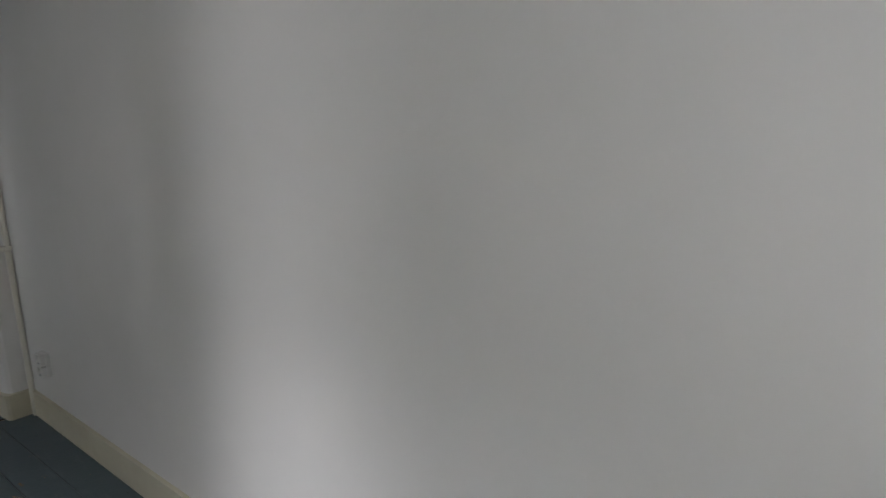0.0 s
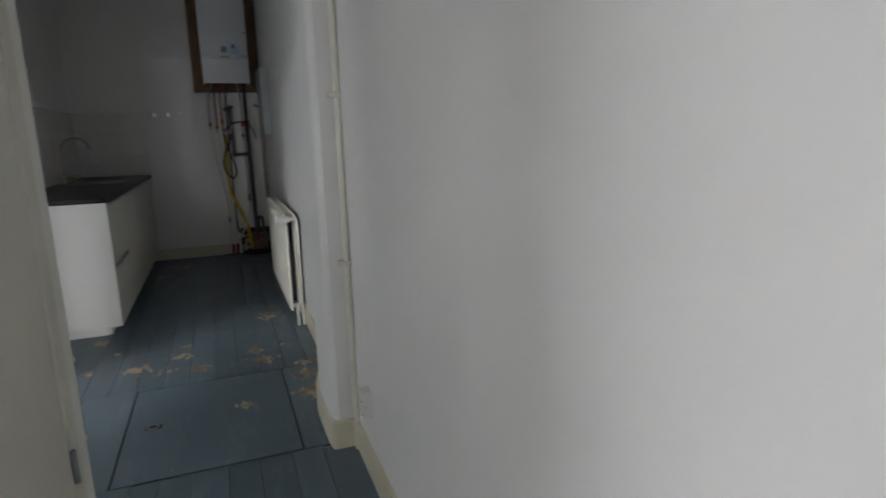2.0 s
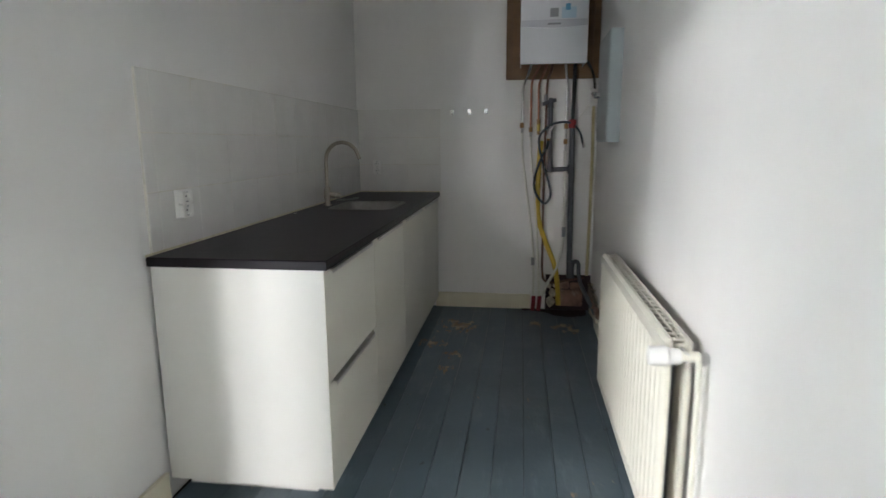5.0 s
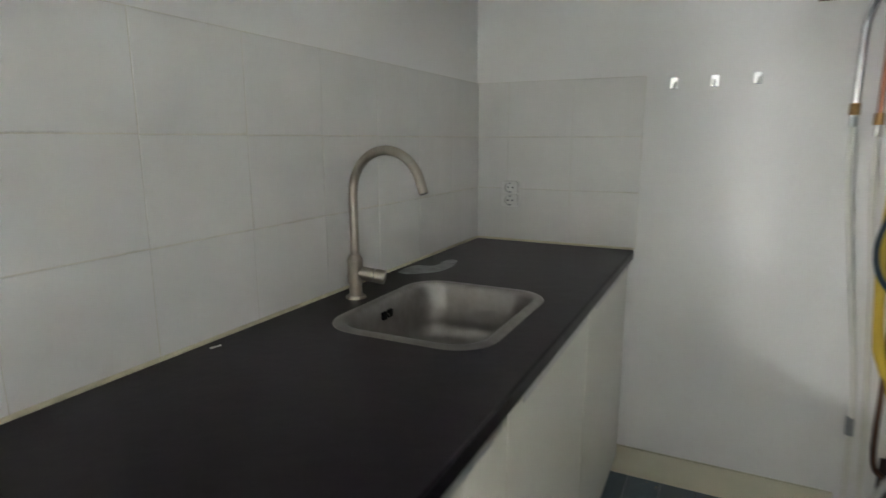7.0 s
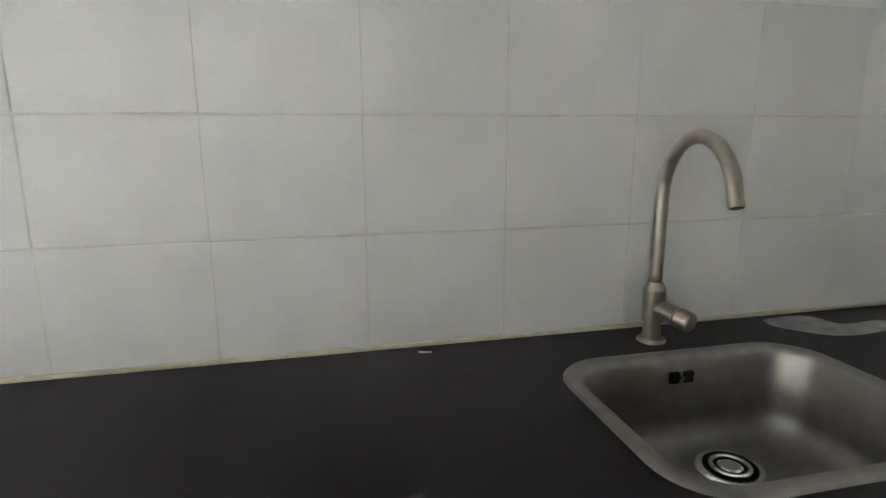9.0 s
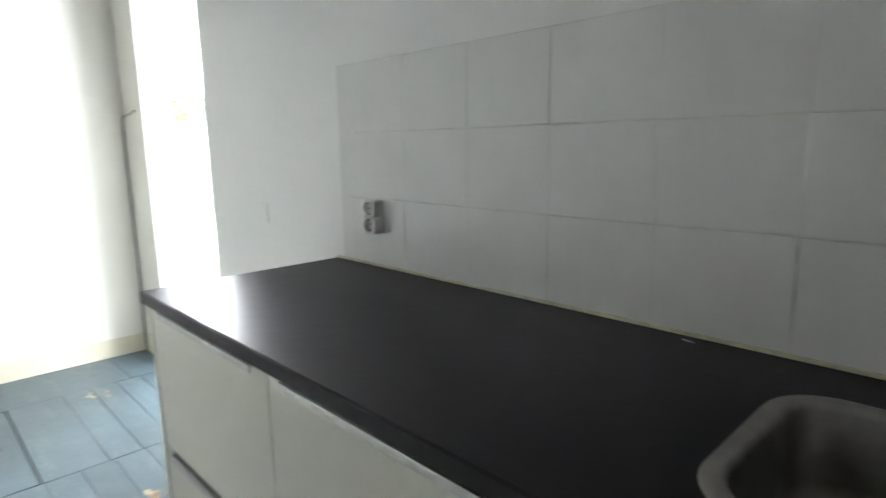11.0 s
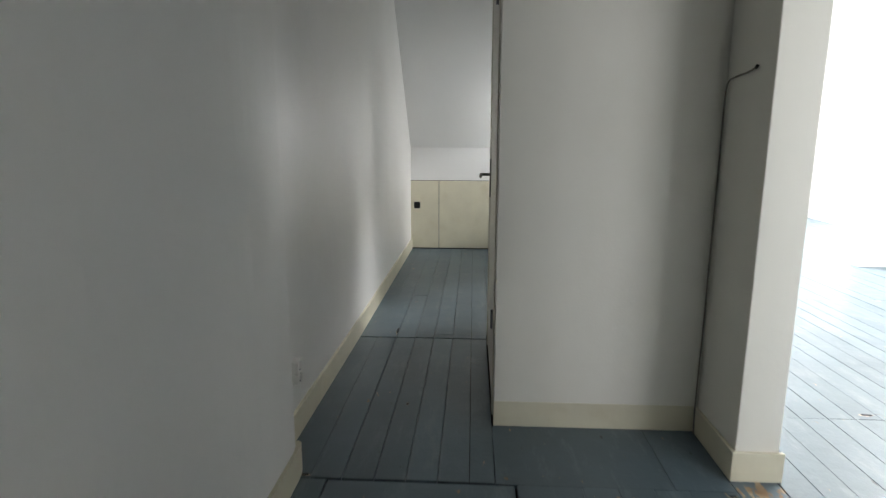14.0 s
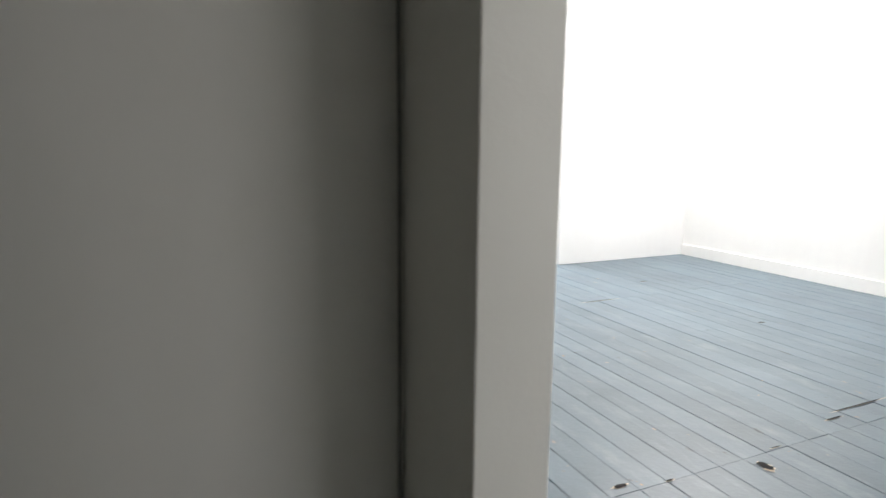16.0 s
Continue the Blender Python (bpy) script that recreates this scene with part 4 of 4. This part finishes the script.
pipe("white plastic return pipe with a grey coupling", [(1.577, Y, 1.23), (1.582, Y, 0.9), (1.584, Y, 0.62), (1.575, Y, 0.5), (1.53, Y - 0.01, 0.33), (1.47, Y - 0.02, 0.22), (1.432, Y - 0.02, 0.12)], 0.0115, M_PEX,
     [((1.584, Y, 0.66), (1.583, Y, 0.585), 0.014, M_GREY)])
pipe("thick yellow gas pipe slanting to the floor", [(1.40, -0.035, 1.30), (1.385, -0.035, 1.05), (1.39, -0.035, 0.75), (1.44, -0.04, 0.57), (1.53, -0.045, 0.33), (1.56, -0.05, 0.05)], 0.0195, M_YELLOW)
pipe("black rubber filling hose hanging in a loop", [(1.70, -0.075, 1.265), (1.675, -0.075, 1.36), (1.61, -0.08, 1.425), (1.52, -0.085, 1.43), (1.44, -0.085, 1.395), (1.385, -0.085, 1.32), (1.40, -0.085, 1.19), (1.46, -0.085, 1.0), (1.475, -0.085, 0.90), (1.435, -0.085, 0.84), (1.37, -0.085, 0.91), (1.355, -0.085, 1.02), (1.40, -0.085, 1.17), (1.438, -0.092, 1.25), (1.449, -0.100, 1.31)], 0.0085, M_HOSE,
     [((1.450, -0.100, 1.315), (1.452, -0.100, 1.372), 0.017, M_CHROME), ((1.447, -0.102, 1.365), (1.475, -0.102, 1.400), 0.014, M_CHROME), ((1.449, -0.100, 1.30), (1.450, -0.100, 1.318), 0.013, M_BRASS), ((1.698, -0.075, 1.285), (1.706, -0.075, 1.25), 0.012, M_CHROME)], "hose", 6, "filling_hose")
tape = thing("red_tape", "band of red tape binding the hose to the drain", "tape")
part("band", cyl((1.622, -0.062, 1.45), (1.622, -0.062, 1.39), 0.028, None, 18), M_RED, tape)
jb = thing("junction_box", "white electrical junction box in the wall corner", "junction box")
part("box", box(1.742, 1.804, -0.045, 0.0, 1.545, 1.665, 0.004), M_WHITE_PL, jb)
part("lead", tube([(1.742, -0.03, 1.56), (1.70, -0.03, 1.50), (1.66, -0.02, 1.44)], 0.003, 6, 5), M_PEX, jb)
pipe("yellowed plastic cable conduit in the corner", [(1.772, -0.02, 1.545), (1.776, -0.02, 1.1), (1.774, -0.02, 0.7), (1.768, -0.02, 0.28)], 0.012, M_CONDUIT, (), "conduit", 6, "cable_conduit")
pipe("dark cable from the boiler to the junction box", [(1.70, -0.16, 1.84), (1.74, -0.08, 1.80), (1.765, -0.03, 1.74), (1.775, -0.025, 1.665)], 0.009, M_BLACK, (), "cable", 6, "cable")
for x in (1.368, 1.413):
    slv = thing("pipe_sleeve", "dark red sleeve where a pipe meets the floor", "sleeve", "pipe sleeves")
    part("sleeve", tube([(x - 0.006, -0.06, 0.002), (x, Y - 0.006, 0.06), (x + 0.002, Y, 0.115)], 0.016, 12, 5), M_REDCAP, slv, smooth=True)

# broken plaster and brickwork at the foot of the corner
brk = thing("exposed_brickwork", "exposed pale bricks and broken plaster behind the pipes", "brickwork")
part("backing", box(1.46, 1.80, -0.012, 0.0, 0.0, 0.28, 0.004), M_OXBLOOD, brk)
for x0, x1, z0, z1 in ((1.545, 1.742, 0.035, 0.165), (1.55, 1.64, 0.172, 0.232), (1.648, 1.735, 0.168, 0.222)):
    part("brick", box(x0, x1, -0.026 - random.uniform(0, 0.008), -0.010, z0, z1, 0.013, 2), M_BRICK, brk)


def lump(c, r, seed, flat=0.6):
    bm = bmesh.new()
    bmesh.ops.create_icosphere(bm, subdivisions=2, radius=r)
    for v in bm.verts:
        k = 1 + 0.5 * noise.noise(v.co * (2.2 / r) + Vector((seed, seed * 1.7, 0)))
        v.co = Vector((v.co.x * k * 0.7, v.co.y * k * 1.4, v.co.z * k * flat)) + Vector(c)
    return bm


for k_, (x_, z_, r_) in enumerate(((1.50, 0.07, 0.045), (1.515, 0.14, 0.04), (1.485, 0.20, 0.03), (1.53, 0.20, 0.022))):
    part("plaster_chunk", lump((x_, -0.02, z_), r_, 70 + k_ * 2.3, 0.9), M_RUBBLE, brk, "pale broken plaster")
void = thing("broken_plaster_hole", "dark jagged hole broken in the plaster above the baseboard", "hole")
bm = bmesh.new()
jag = [(-0.06, 0.08), (-0.06, 0.26), (-0.13, 0.245), (-0.20, 0.25), (-0.27, 0.225), (-0.33, 0.235), (-0.40, 0.205), (-0.47, 0.225), (-0.54, 0.20), (-0.60, 0.215), (-0.64, 0.17), (-0.655, 0.12), (-0.64, 0.08)]
bm.faces.new([bm.verts.new((1.7925, y, z)) for y, z in jag])
part("hole", bm, M_EARTH, void)
for i in range(12):
    y = -0.12 - 0.043 * i
    part("plaster_edge", lump((1.796, y, 0.235 - 0.004 * i + 0.012 * math.sin(i * 1.9)), 0.012 + 0.004 * (i % 2), i * 1.3 + 40), M_RUBBLE if i % 3 else M_EARTH, void)
lath = bmesh.new()
lf = lath.faces.new([lath.verts.new((1.786, y, z)) for y, z in ((-0.05, 0.10), (-0.05, 0.235), (-0.30, 0.195), (-0.58, 0.17), (-0.60, 0.10))])
lu = bmesh.ops.extrude_face_region(lath, geom=[lf])["geom"]
bmesh.ops.translate(lath, verts=[v for v in lu if isinstance(v, bmesh.types.BMVert)], vec=(-0.008, 0, 0))
bmesh.ops.recalc_face_normals(lath, faces=lath.faces)
part("lath", lath, M_LATH, void, "grimy bare wooden lath")
rub = thing("plaster_rubble", "crumbled plaster behind the broken baseboard", "rubble")
for i in range(11):
    y = -0.28 - 0.034 * i
    part("lump", lump((1.783, y - 0.03, 0.132 + 0.026 * math.sin(i * 2.1)), 0.024 + 0.008 * (i % 3), i * 3.1, 0.8), M_BRICK if i % 3 == 1 else M_RUBBLE, rub)
prim = thing("primer_stain", "oxblood primer spilled on the boards below the pipes", "stain")
bm = bmesh.new()
edge = [(1.27, -0.02), (1.29, -0.075), (1.34, -0.07), (1.38, -0.09), (1.44, -0.10), (1.49, -0.13), (1.53, -0.19), (1.60, -0.21), (1.68, -0.20), (1.76, -0.15), (1.775, -0.02)]
bm.faces.new([bm.verts.new((x, y, 0.0042)) for x, y in edge])
bmesh.ops.subdivide_edges(bm, edges=bm.edges[:], cuts=5)
for v in bm.verts:
    v.co.y += 0.022 * noise.noise(v.co * 38)
    v.co.x += 0.012 * noise.noise(v.co * 31 + Vector((5, 0, 0)))
part("stain", bm, M_OXBLOOD, prim)

meter = thing("meter_box", "grey sheet-steel meter box with a lever lock", "meter box")
part("body", box(1.722, 1.80, -1.09, -0.68, 1.288, 1.89, 0.006, 2), M_METER, meter)
part("door", box(1.716, 1.7215, -1.082, -0.688, 1.302, 1.875, 0.002), M_METERD, meter, "darker grey steel door")
lk = part("lock", cyl((1.716, -0.78, 1.562), (1.684, -0.78, 1.562), 0.020, 0.017, 24, 0.002), M_CHROME, meter, "chrome lock")
part("lever", tube([(1.688, -0.765, 1.560), (1.676, -0.80, 1.562), (1.668, -0.86, 1.564), (1.672, -0.905, 1.562)], 0.0125, 12, 5), M_CHROME, lk, smooth=True)

# ---- radiator ----
def build_radiator():
    r = thing("radiator", "cream ribbed two-panel radiator on the kitchen wall", "radiator")
    y0, y1, z0, z1 = -2.85, -1.58, 0.095, 0.757
    for name, xf, sgn in (("front_panel", 1.655, 1), ("back_panel", 1.738, -1)):
        bm = bmesh.new()
        n = int((y1 - y0 - 0.04) / 0.055)
        p = (y1 - y0 - 0.04) / n
        prof = [(y0, 0.010), (y0 + 0.02, 0.0)]
        for k in range(n):
            a = y0 + 0.02 + p * k
            prof += [(a + p * 0.28, 0.0), (a + p * 0.40, 0.007), (a + p * 0.72, 0.007), (a + p * 0.84, 0.0)]
        prof += [(y1 - 0.02, 0.0), (y1, 0.010)]
        levels = [(z0, 0.012, 0), (z0 + 0.012, 0.002, 0), (z0 + 0.045, 0.0, 0), (z0 + 0.058, 0.0, 1), (z1 - 0.058, 0.0, 1), (z1 - 0.045, 0.0, 0), (z1 - 0.012, 0.002, 0), (z1, 0.012, 0)]
        rows = [[bm.verts.new((xf + sgn * (max(off, 0) + (d * on if d != 0.010 else d)), y, z)) for y, d in prof] for z, off, on in levels]
        for a, b in zip(rows, rows[1:]):
            for k in range(len(a) - 1):
                bm.faces.new((a[k], a[k + 1], b[k + 1], b[k]))
        rear = [[bm.verts.new((xf + sgn * 0.022, v.co.y, v.co.z)) for v in row] for row in (rows[0], rows[-1])]
        for k in range(len(prof) - 1):
            bm.faces.new((rows[0][k], rear[0][k], rear[0][k + 1], rows[0][k + 1]))
            bm.faces.new((rows[-1][k], rows[-1][k + 1], rear[1][k + 1], rear[1][k]))
            bm.faces.new((rear[0][k], rear[1][k], rear[1][k + 1], rear[0][k + 1]))
        for e in (0, -1):
            col = [row[e] for row in rows]
            bm.faces.new(col + [rear[1][e], rear[0][e]])
        bmesh.ops.recalc_face_normals(bm, faces=bm.faces)
        part(name, bm, M_RAD, r)
    for y in (y0 + 0.03, y1 - 0.03):
        part("manifold", cyl((1.67, y, z1 - 0.03), (1.735, y, z1 - 0.03), 0.016, None, 16), M_RAD, r)
        part("manifold", cyl((1.67, y, z0 + 0.03), (1.735, y, z0 + 0.03), 0.016, None, 16), M_RAD, r)
    fins = bmesh.new()
    n = 34
    for k in range(n):
        y = y0 + 0.10 + (y1 - y0 - 0.2) * k / (n - 1)
        box(1.679, 1.724, y - 0.0008, y + 0.0008, z0 + 0.04, z1 - 0.05, bm=fins)
    # Fins take the dark pipe grey: the gap's shade is put into their colour.
    tagged(part("convector", fins, M_PVC_AND_GAP, r), kind="stuff")
    grille = bmesh.new()
    for k in range(26):
        y = y0 + 0.03 + (y1 - y0 - 0.06) * k / 25
        box(1.672, 1.722, y - 0.006, y + 0.006, z1 - 0.010, z1 - 0.006, bm=grille)
    for x in (1.676, 1.697, 1.718):
        box(x - 0.002, x + 0.002, y0 + 0.02, y1 - 0.02, z1 - 0.0055, z1 - 0.002, bm=grille)
    tagged(part("top_grille", grille, M_RAD, r), kind="stuff")
    vz = z1 - 0.03
    v = part("valve", cyl((1.70, y0 - 0.002, vz), (1.70, y0 - 0.055, vz), 0.013, None, 16), M_CHROME, r, "metal valve body")
    part("valve_body", cyl((1.735, y0 - 0.045, vz), (1.685, y0 - 0.045, vz), 0.014, None, 16), M_WHITEPIPE, v)
    part("valve_collar", cyl((1.685, y0 - 0.045, vz), (1.655, y0 - 0.045, vz), 0.020, 0.0235, 20), M_WHITE_PL, v)
    part("valve_knob", cyl((1.652, y0 - 0.045, vz), (1.603, y0 - 0.045, vz), 0.0275, 0.025, 24, 0.003), M_WHITE_PL, v, "white thermostat knob")
    part("supply_pipe", tube([(1.715, y0 - 0.05, vz), (1.732, y0 - 0.05, vz - 0.02), (1.735, y0 - 0.05, 0.55), (1.735, y0 - 0.05, 0.30), (1.735, y0 - 0.03, 0.2), (1.735, y0 - 0.03, 0.10), (1.738, y0 - 0.03, 0.0)], 0.0085, 12, 6), M_WHITEPIPE, r, "cream painted supply pipe", smooth=True)
    part("return_pipe", tube([(1.70, y0 + 0.0, z0 + 0.03), (1.70, y0 - 0.025, z0 + 0.03), (1.702, y0 - 0.032, z0 - 0.02), (1.702, y0 - 0.03, 0.0)], 0.0095, 12, 6), M_WHITEPIPE, r, smooth=True)
    for y in (y0 + 0.2, y1 - 0.2):
        part("wall_bracket", box(1.734, east_x(y) + 0.004, y - 0.012, y + 0.012, z0 + 0.08, z1 - 0.06), M_RAD, r)


build_radiator()

# ---- corridor fittings ----
cp = thing("corner_pipe", "cream painted heating pipe clipped in the wall corner", "pipe")
part("tube", cyl((E_COR - 0.0135, -4.582, 0.0), (E_COR - 0.0135, -4.582, H), 0.0115, None, 16), M_WHITEPIPE, cp)
for z in (0.772, 1.394, 2.05):
    part("clip", box(E_COR - 0.045, E_COR + 0.002, -4.596, -4.550, z - 0.010, z + 0.010, 0.003), M_WHITEPIPE, cp)
cb = thing("wall_cable", "loose grey cable running up the wall corner", "cable")
part("lead", tube([(0.002, -4.925, 0.0), (0.002, -4.932, 0.12), (-0.004, -4.936, 0.5), (-0.002, -4.93, 0.8), (-0.006, -4.936, 1.1), (-0.004, -4.932, 1.40), (-0.004, -4.915, 1.475), (-0.006, -4.85, 1.492), (-0.004, -4.76, 1.497), (-0.004, -4.695, 1.507)], 0.0036, 10, 7), M_CABLE, cb, smooth=True)
part("end", cyl((-0.004, -4.698, 1.507), (-0.003, -4.688, 1.511), 0.006, None, 10), M_BLACK, cb)

# chipped plaster along the closet's corner
for k, (z, r) in enumerate(((0.19, 0.0045), (0.43, 0.004), (0.665, 0.005), (1.425, 0.004))):
    ch = thing("plaster_chip", "small cream chip broken out of the painted wall corner", "chip", "chips along the closet corner")
    part("chip", lump((0.870, -4.9475, z), r, 11 + 3.7 * k, 1.9), M_CREAM, ch)

# closet door
dr = tagged(new("door_1"), "cream painted flush closet door, closed, with a steel lever handle", "door", kind="structure")
part("leaf", box(0.832, 0.872, -5.9735, -5.1268, 0.012, 2.045, 0.002), M_DOOR, dr)
fr = box(0.83, 0.8765, -5.126, -5.048, 0, 2.12, 0.003)
box(0.83, 0.8765, -6.055, -5.974, 0, 2.12, 0.003, bm=fr)
box(0.83, 0.8765, -5.974, -5.126, 2.047, 2.12, 0.003, bm=fr)
part("door_frame", fr, M_DOOR, dr)
# Pale hinges drawn dark grey: the shade of the gaps is in their colour.
for z in (0.44, 1.86):
    part("hinge", cyl((0.880, -5.127, z - 0.045), (0.880, -5.127, z + 0.045), 0.0075, None, 12), M_GREY, dr, "hinge darkened for the gaps round it")
hd = part("handle_plate", box(0.872, 0.880, -5.935, -5.895, 0.93, 1.15, 0.003), M_STEEL, dr, "brushed steel handle plate")
part("lever", tube([(0.880, -5.915, 1.06), (0.918, -5.915, 1.06), (0.930, -5.90, 1.06), (0.932, -5.80, 1.055)], 0.009, 10, 6), M_STEEL, hd, smooth=True)

# low panelling under the slope
pan = tagged(new("knee_panelling"), "cream painted panelling with a hatch under the slope", "panelling", kind="structure")
part("fixed_panel", box(1.370, E_COR, -9.184, -9.168, 0.012, 0.795, 0.0015), M_CREAM, pan)
part("hatch_panel", box(0.42, 1.364, -9.184, -9.166, 0.012, 0.795, 0.0015), M_CREAM, pan)
part("fixed_panel", box(W_WALL, 0.414, -9.184, -9.168, 0.012, 0.795, 0.0015), M_CREAM, pan)
ho = part("cable_hole", box(1.585, 1.655, -9.170, -9.164, 0.475, 0.55, 0.012, 2), M_HOLE, pan, "dark ragged cable hole")

# ---- bright room ----
def build_balcony_door():
    d = tagged(new("door_2"), "weathered grey glazed balcony door standing open inward", "door", kind="structure")
    x0, x1, a, b, z0, z1 = -3.945, -3.90, -12.93, -12.06, 0.02, 2.30
    fm = bmesh.new()
    for y0, y1, h0, h1 in ((a, a + 0.13, z0, z1), (b - 0.13, b, z0, z1), (a + 0.13, b - 0.13, z1 - 0.12, z1), (a + 0.13, b - 0.13, 0.86, 1.0), (a + 0.13, b - 0.13, z0, z0 + 0.18)):
        box(x0, x1, y0, y1, h0, h1, 0.003, bm=fm)
    part("frame", fm, M_DARKDOOR, d)
    part("panel", box(x0 + 0.012, x1 - 0.012, a + 0.10, b - 0.10, z0 + 0.18, 0.86), M_GREY, d)
    part("pane", box(x0 + 0.018, x1 - 0.018, a + 0.10, b - 0.10, 1.0, z1 - 0.12), M_GLASS, d).visible_shadow = False
    part("handle", tube([(x1, b - 0.05, 1.05), (x1 + 0.05, b - 0.05, 1.05), (x1 + 0.055, b - 0.16, 1.05)], 0.009, 10, 5), M_STEEL, d, smooth=True)
    part("bottom_stop", box(x1, x1 + 0.02, b - 0.12, b, z0, z0 + 0.09, 0.004), M_DARKDOOR, d)


build_balcony_door()
fd = tagged(new("door_3"), "white painted balcony doorway in the window wall", "doorway", kind="structure")
f2 = box(-2.65, -2.59, RY0 - 0.10, RY0 - 0.04, 0, 2.34, 0.003)
box(-1.31, -1.25, RY0 - 0.10, RY0 - 0.04, 0, 2.34, 0.003, bm=f2)
box(-2.59, -1.31, RY0 - 0.10, RY0 - 0.04, 2.28, 2.34, 0.003, bm=f2)
part("frame", f2, M_WALL, fd)


def build_tree(x, y, z, h, seed):
    rnd = random.Random(seed)
    t = thing("tree", "leafy green garden tree beyond the balcony door", "tree", "")
    part("trunk", cyl((x, y, z), (x + 0.2, y, z + h * 0.62), 0.05, 0.02, 12), M_BARK, t)
    for k in range(6):
        a = rnd.uniform(0, 6.28)
        part("limb", cyl((x + 0.1, y, z + h * (0.5 + 0.02 * k)), (x + math.cos(a) * 0.8, y + math.sin(a) * 0.8, z + h * (0.6 + 0.05 * k)), 0.018, 0.007, 8), M_BARK, t)
    bm = bmesh.new()
    for k in range(800):
        a, e, q = rnd.uniform(0, 6.28), rnd.uniform(-1, 1), rnd.uniform(0.4, 1) ** 0.5
        c = Vector((x + 1.15 * q * math.cos(a) * math.sqrt(1 - e * e), y + 1.15 * q * math.sin(a) * math.sqrt(1 - e * e), z + h * 0.72 + 0.95 * q * e))
        c += Vector((noise.noise(c * 0.9), noise.noise(c * 0.9 + Vector((9, 0, 0))), noise.noise(c * 0.9 + Vector((0, 9, 0))))) * 0.9
        u = Vector((rnd.uniform(-1, 1), rnd.uniform(-1, 1), rnd.uniform(-1, 1))).normalized() * 0.13
        w = u.cross(Vector((rnd.uniform(-1, 1), rnd.uniform(-1, 1), 1))).normalized() * 0.07
        bm.faces.new([bm.verts.new(c + p) for p in (-u, w, u, -w)])
    part("crown", bm, M_LEAF, t)


build_tree(-9.0, -26.0, -3.2, 9.4, 3)

def gouge(x, y, w, h, seed):
    """A splintered hole in the boards with a pale torn rim."""
    g0 = thing("floor_gouge", "splintered dark gouge in the painted floorboards", "gouge", "gouges in the floorboards")
    rnd = random.Random(seed)
    for name, k, z, m in (("torn_rim", 1.18, 0.0022, M_RUBBLE), ("hole", 1.0, 0.0032, M_HOLE)):
        bm = bmesh.new()
        bm.faces.new([bm.verts.new((x + w * k * rnd.uniform(0.7, 1.1) * math.cos(a), y + h * k * rnd.uniform(0.7, 1.1) * math.sin(a), z)) for a in [2 * math.pi * i / 14 for i in range(14)]])
        part(name, bm, m, g0)


for gx, gy, gw, gh, sd in ((-1.44, -5.03, 0.035, 0.055, 1), (-0.866, -5.14, 0.05, 0.016, 2), (-1.05, -5.10, 0.03, 0.008, 3), (-1.60, -5.11, 0.05, 0.006, 4), (-2.06, -5.18, 0.09, 0.008, 5), (-2.42, -7.16, 0.28, 0.012, 6), (-2.30, -5.22, 0.30, 0.007, 11), (-3.2, -7.55, 0.06, 0.02, 7), (-3.05, -6.28, 0.05, 0.02, 8), (0.03, -4.47, 0.03, 0.008, 9), (1.60, -4.52, 0.03, 0.012, 10), (1.465, -6.20, 0.012, 0.11, 12), (1.277, -5.132, 0.012, 0.02, 13)):
    gouge(gx, gy, gw * 0.62, gh * 0.62, sd)

# ---- splashback tiles (last: many pieces) ----
back = tagged(new("splashback_backing"), "white glazed tile splashback with grey grout", "splashback", kind="structure")
gm = box(-0.008, -0.0004, -2.62, 0.0, WORK + 0.004, 1.543)
box(-0.0004, 0.64, -0.0050, 0.0, WORK + 0.004, 1.543, bm=gm)
part("grout", gm, M_GROUT, back)
TILES = {}


def tile(o, w, h, axis):
    key = (round(w, 4), round(h, 4), axis)
    if key not in TILES:
        bm = bmesh.new()
        loops = []
        for inset, out in ((0.0, 0.0), (0.0, 0.0054), (0.0014, 0.0063), (0.014, 0.0067)):
            a, b = w / 2 - inset, h / 2 - inset
            loops.append([(out, p, q) if axis == "x" else (p, -out, q) for p, q in ((-a, -b), (a, -b), (a, b), (-a, b))])
        rows = ring_faces(bm, loops)
        bm.faces.new(rows[-1])
        bmesh.ops.recalc_face_normals(bm, faces=bm.faces)
        want = Vector((1, 0, 0)) if axis == "x" else Vector((0, -1, 0))
        bm.faces.ensure_lookup_table()
        if bm.faces[-1].normal.dot(want) < 0:
            bmesh.ops.reverse_faces(bm, faces=bm.faces)
        TILES[key] = mesh_of("tile", bm, M_TILE)
    t = new("tile", TILES[key])
    t.parent = back
    t.location = o
    t.rotation_euler = [random.uniform(-0.007, 0.007) for _ in range(3)]
    return t


g, gv = 0.0026, 0.0011
rowz = [(WORK + 0.006, 1.128), (1.128, 1.332), (1.332, 1.543)]
ycuts = [0.0 - 0.2555 * k for k in range(11)] + [-2.62]
for z0, z1 in rowz:
    for a, b in zip(ycuts, ycuts[1:]):
        tile((-0.0055, (a + b) / 2, (z0 + z1) / 2), a - b - gv, z1 - z0 - g, "x")
    for a, b in ((0.0015, 0.129), (0.129, 0.3845), (0.3845, 0.64)):
        tile(((a + b) / 2, 0.0, (z0 + z1) / 2), b - a - gv, z1 - z0 - g, "y")
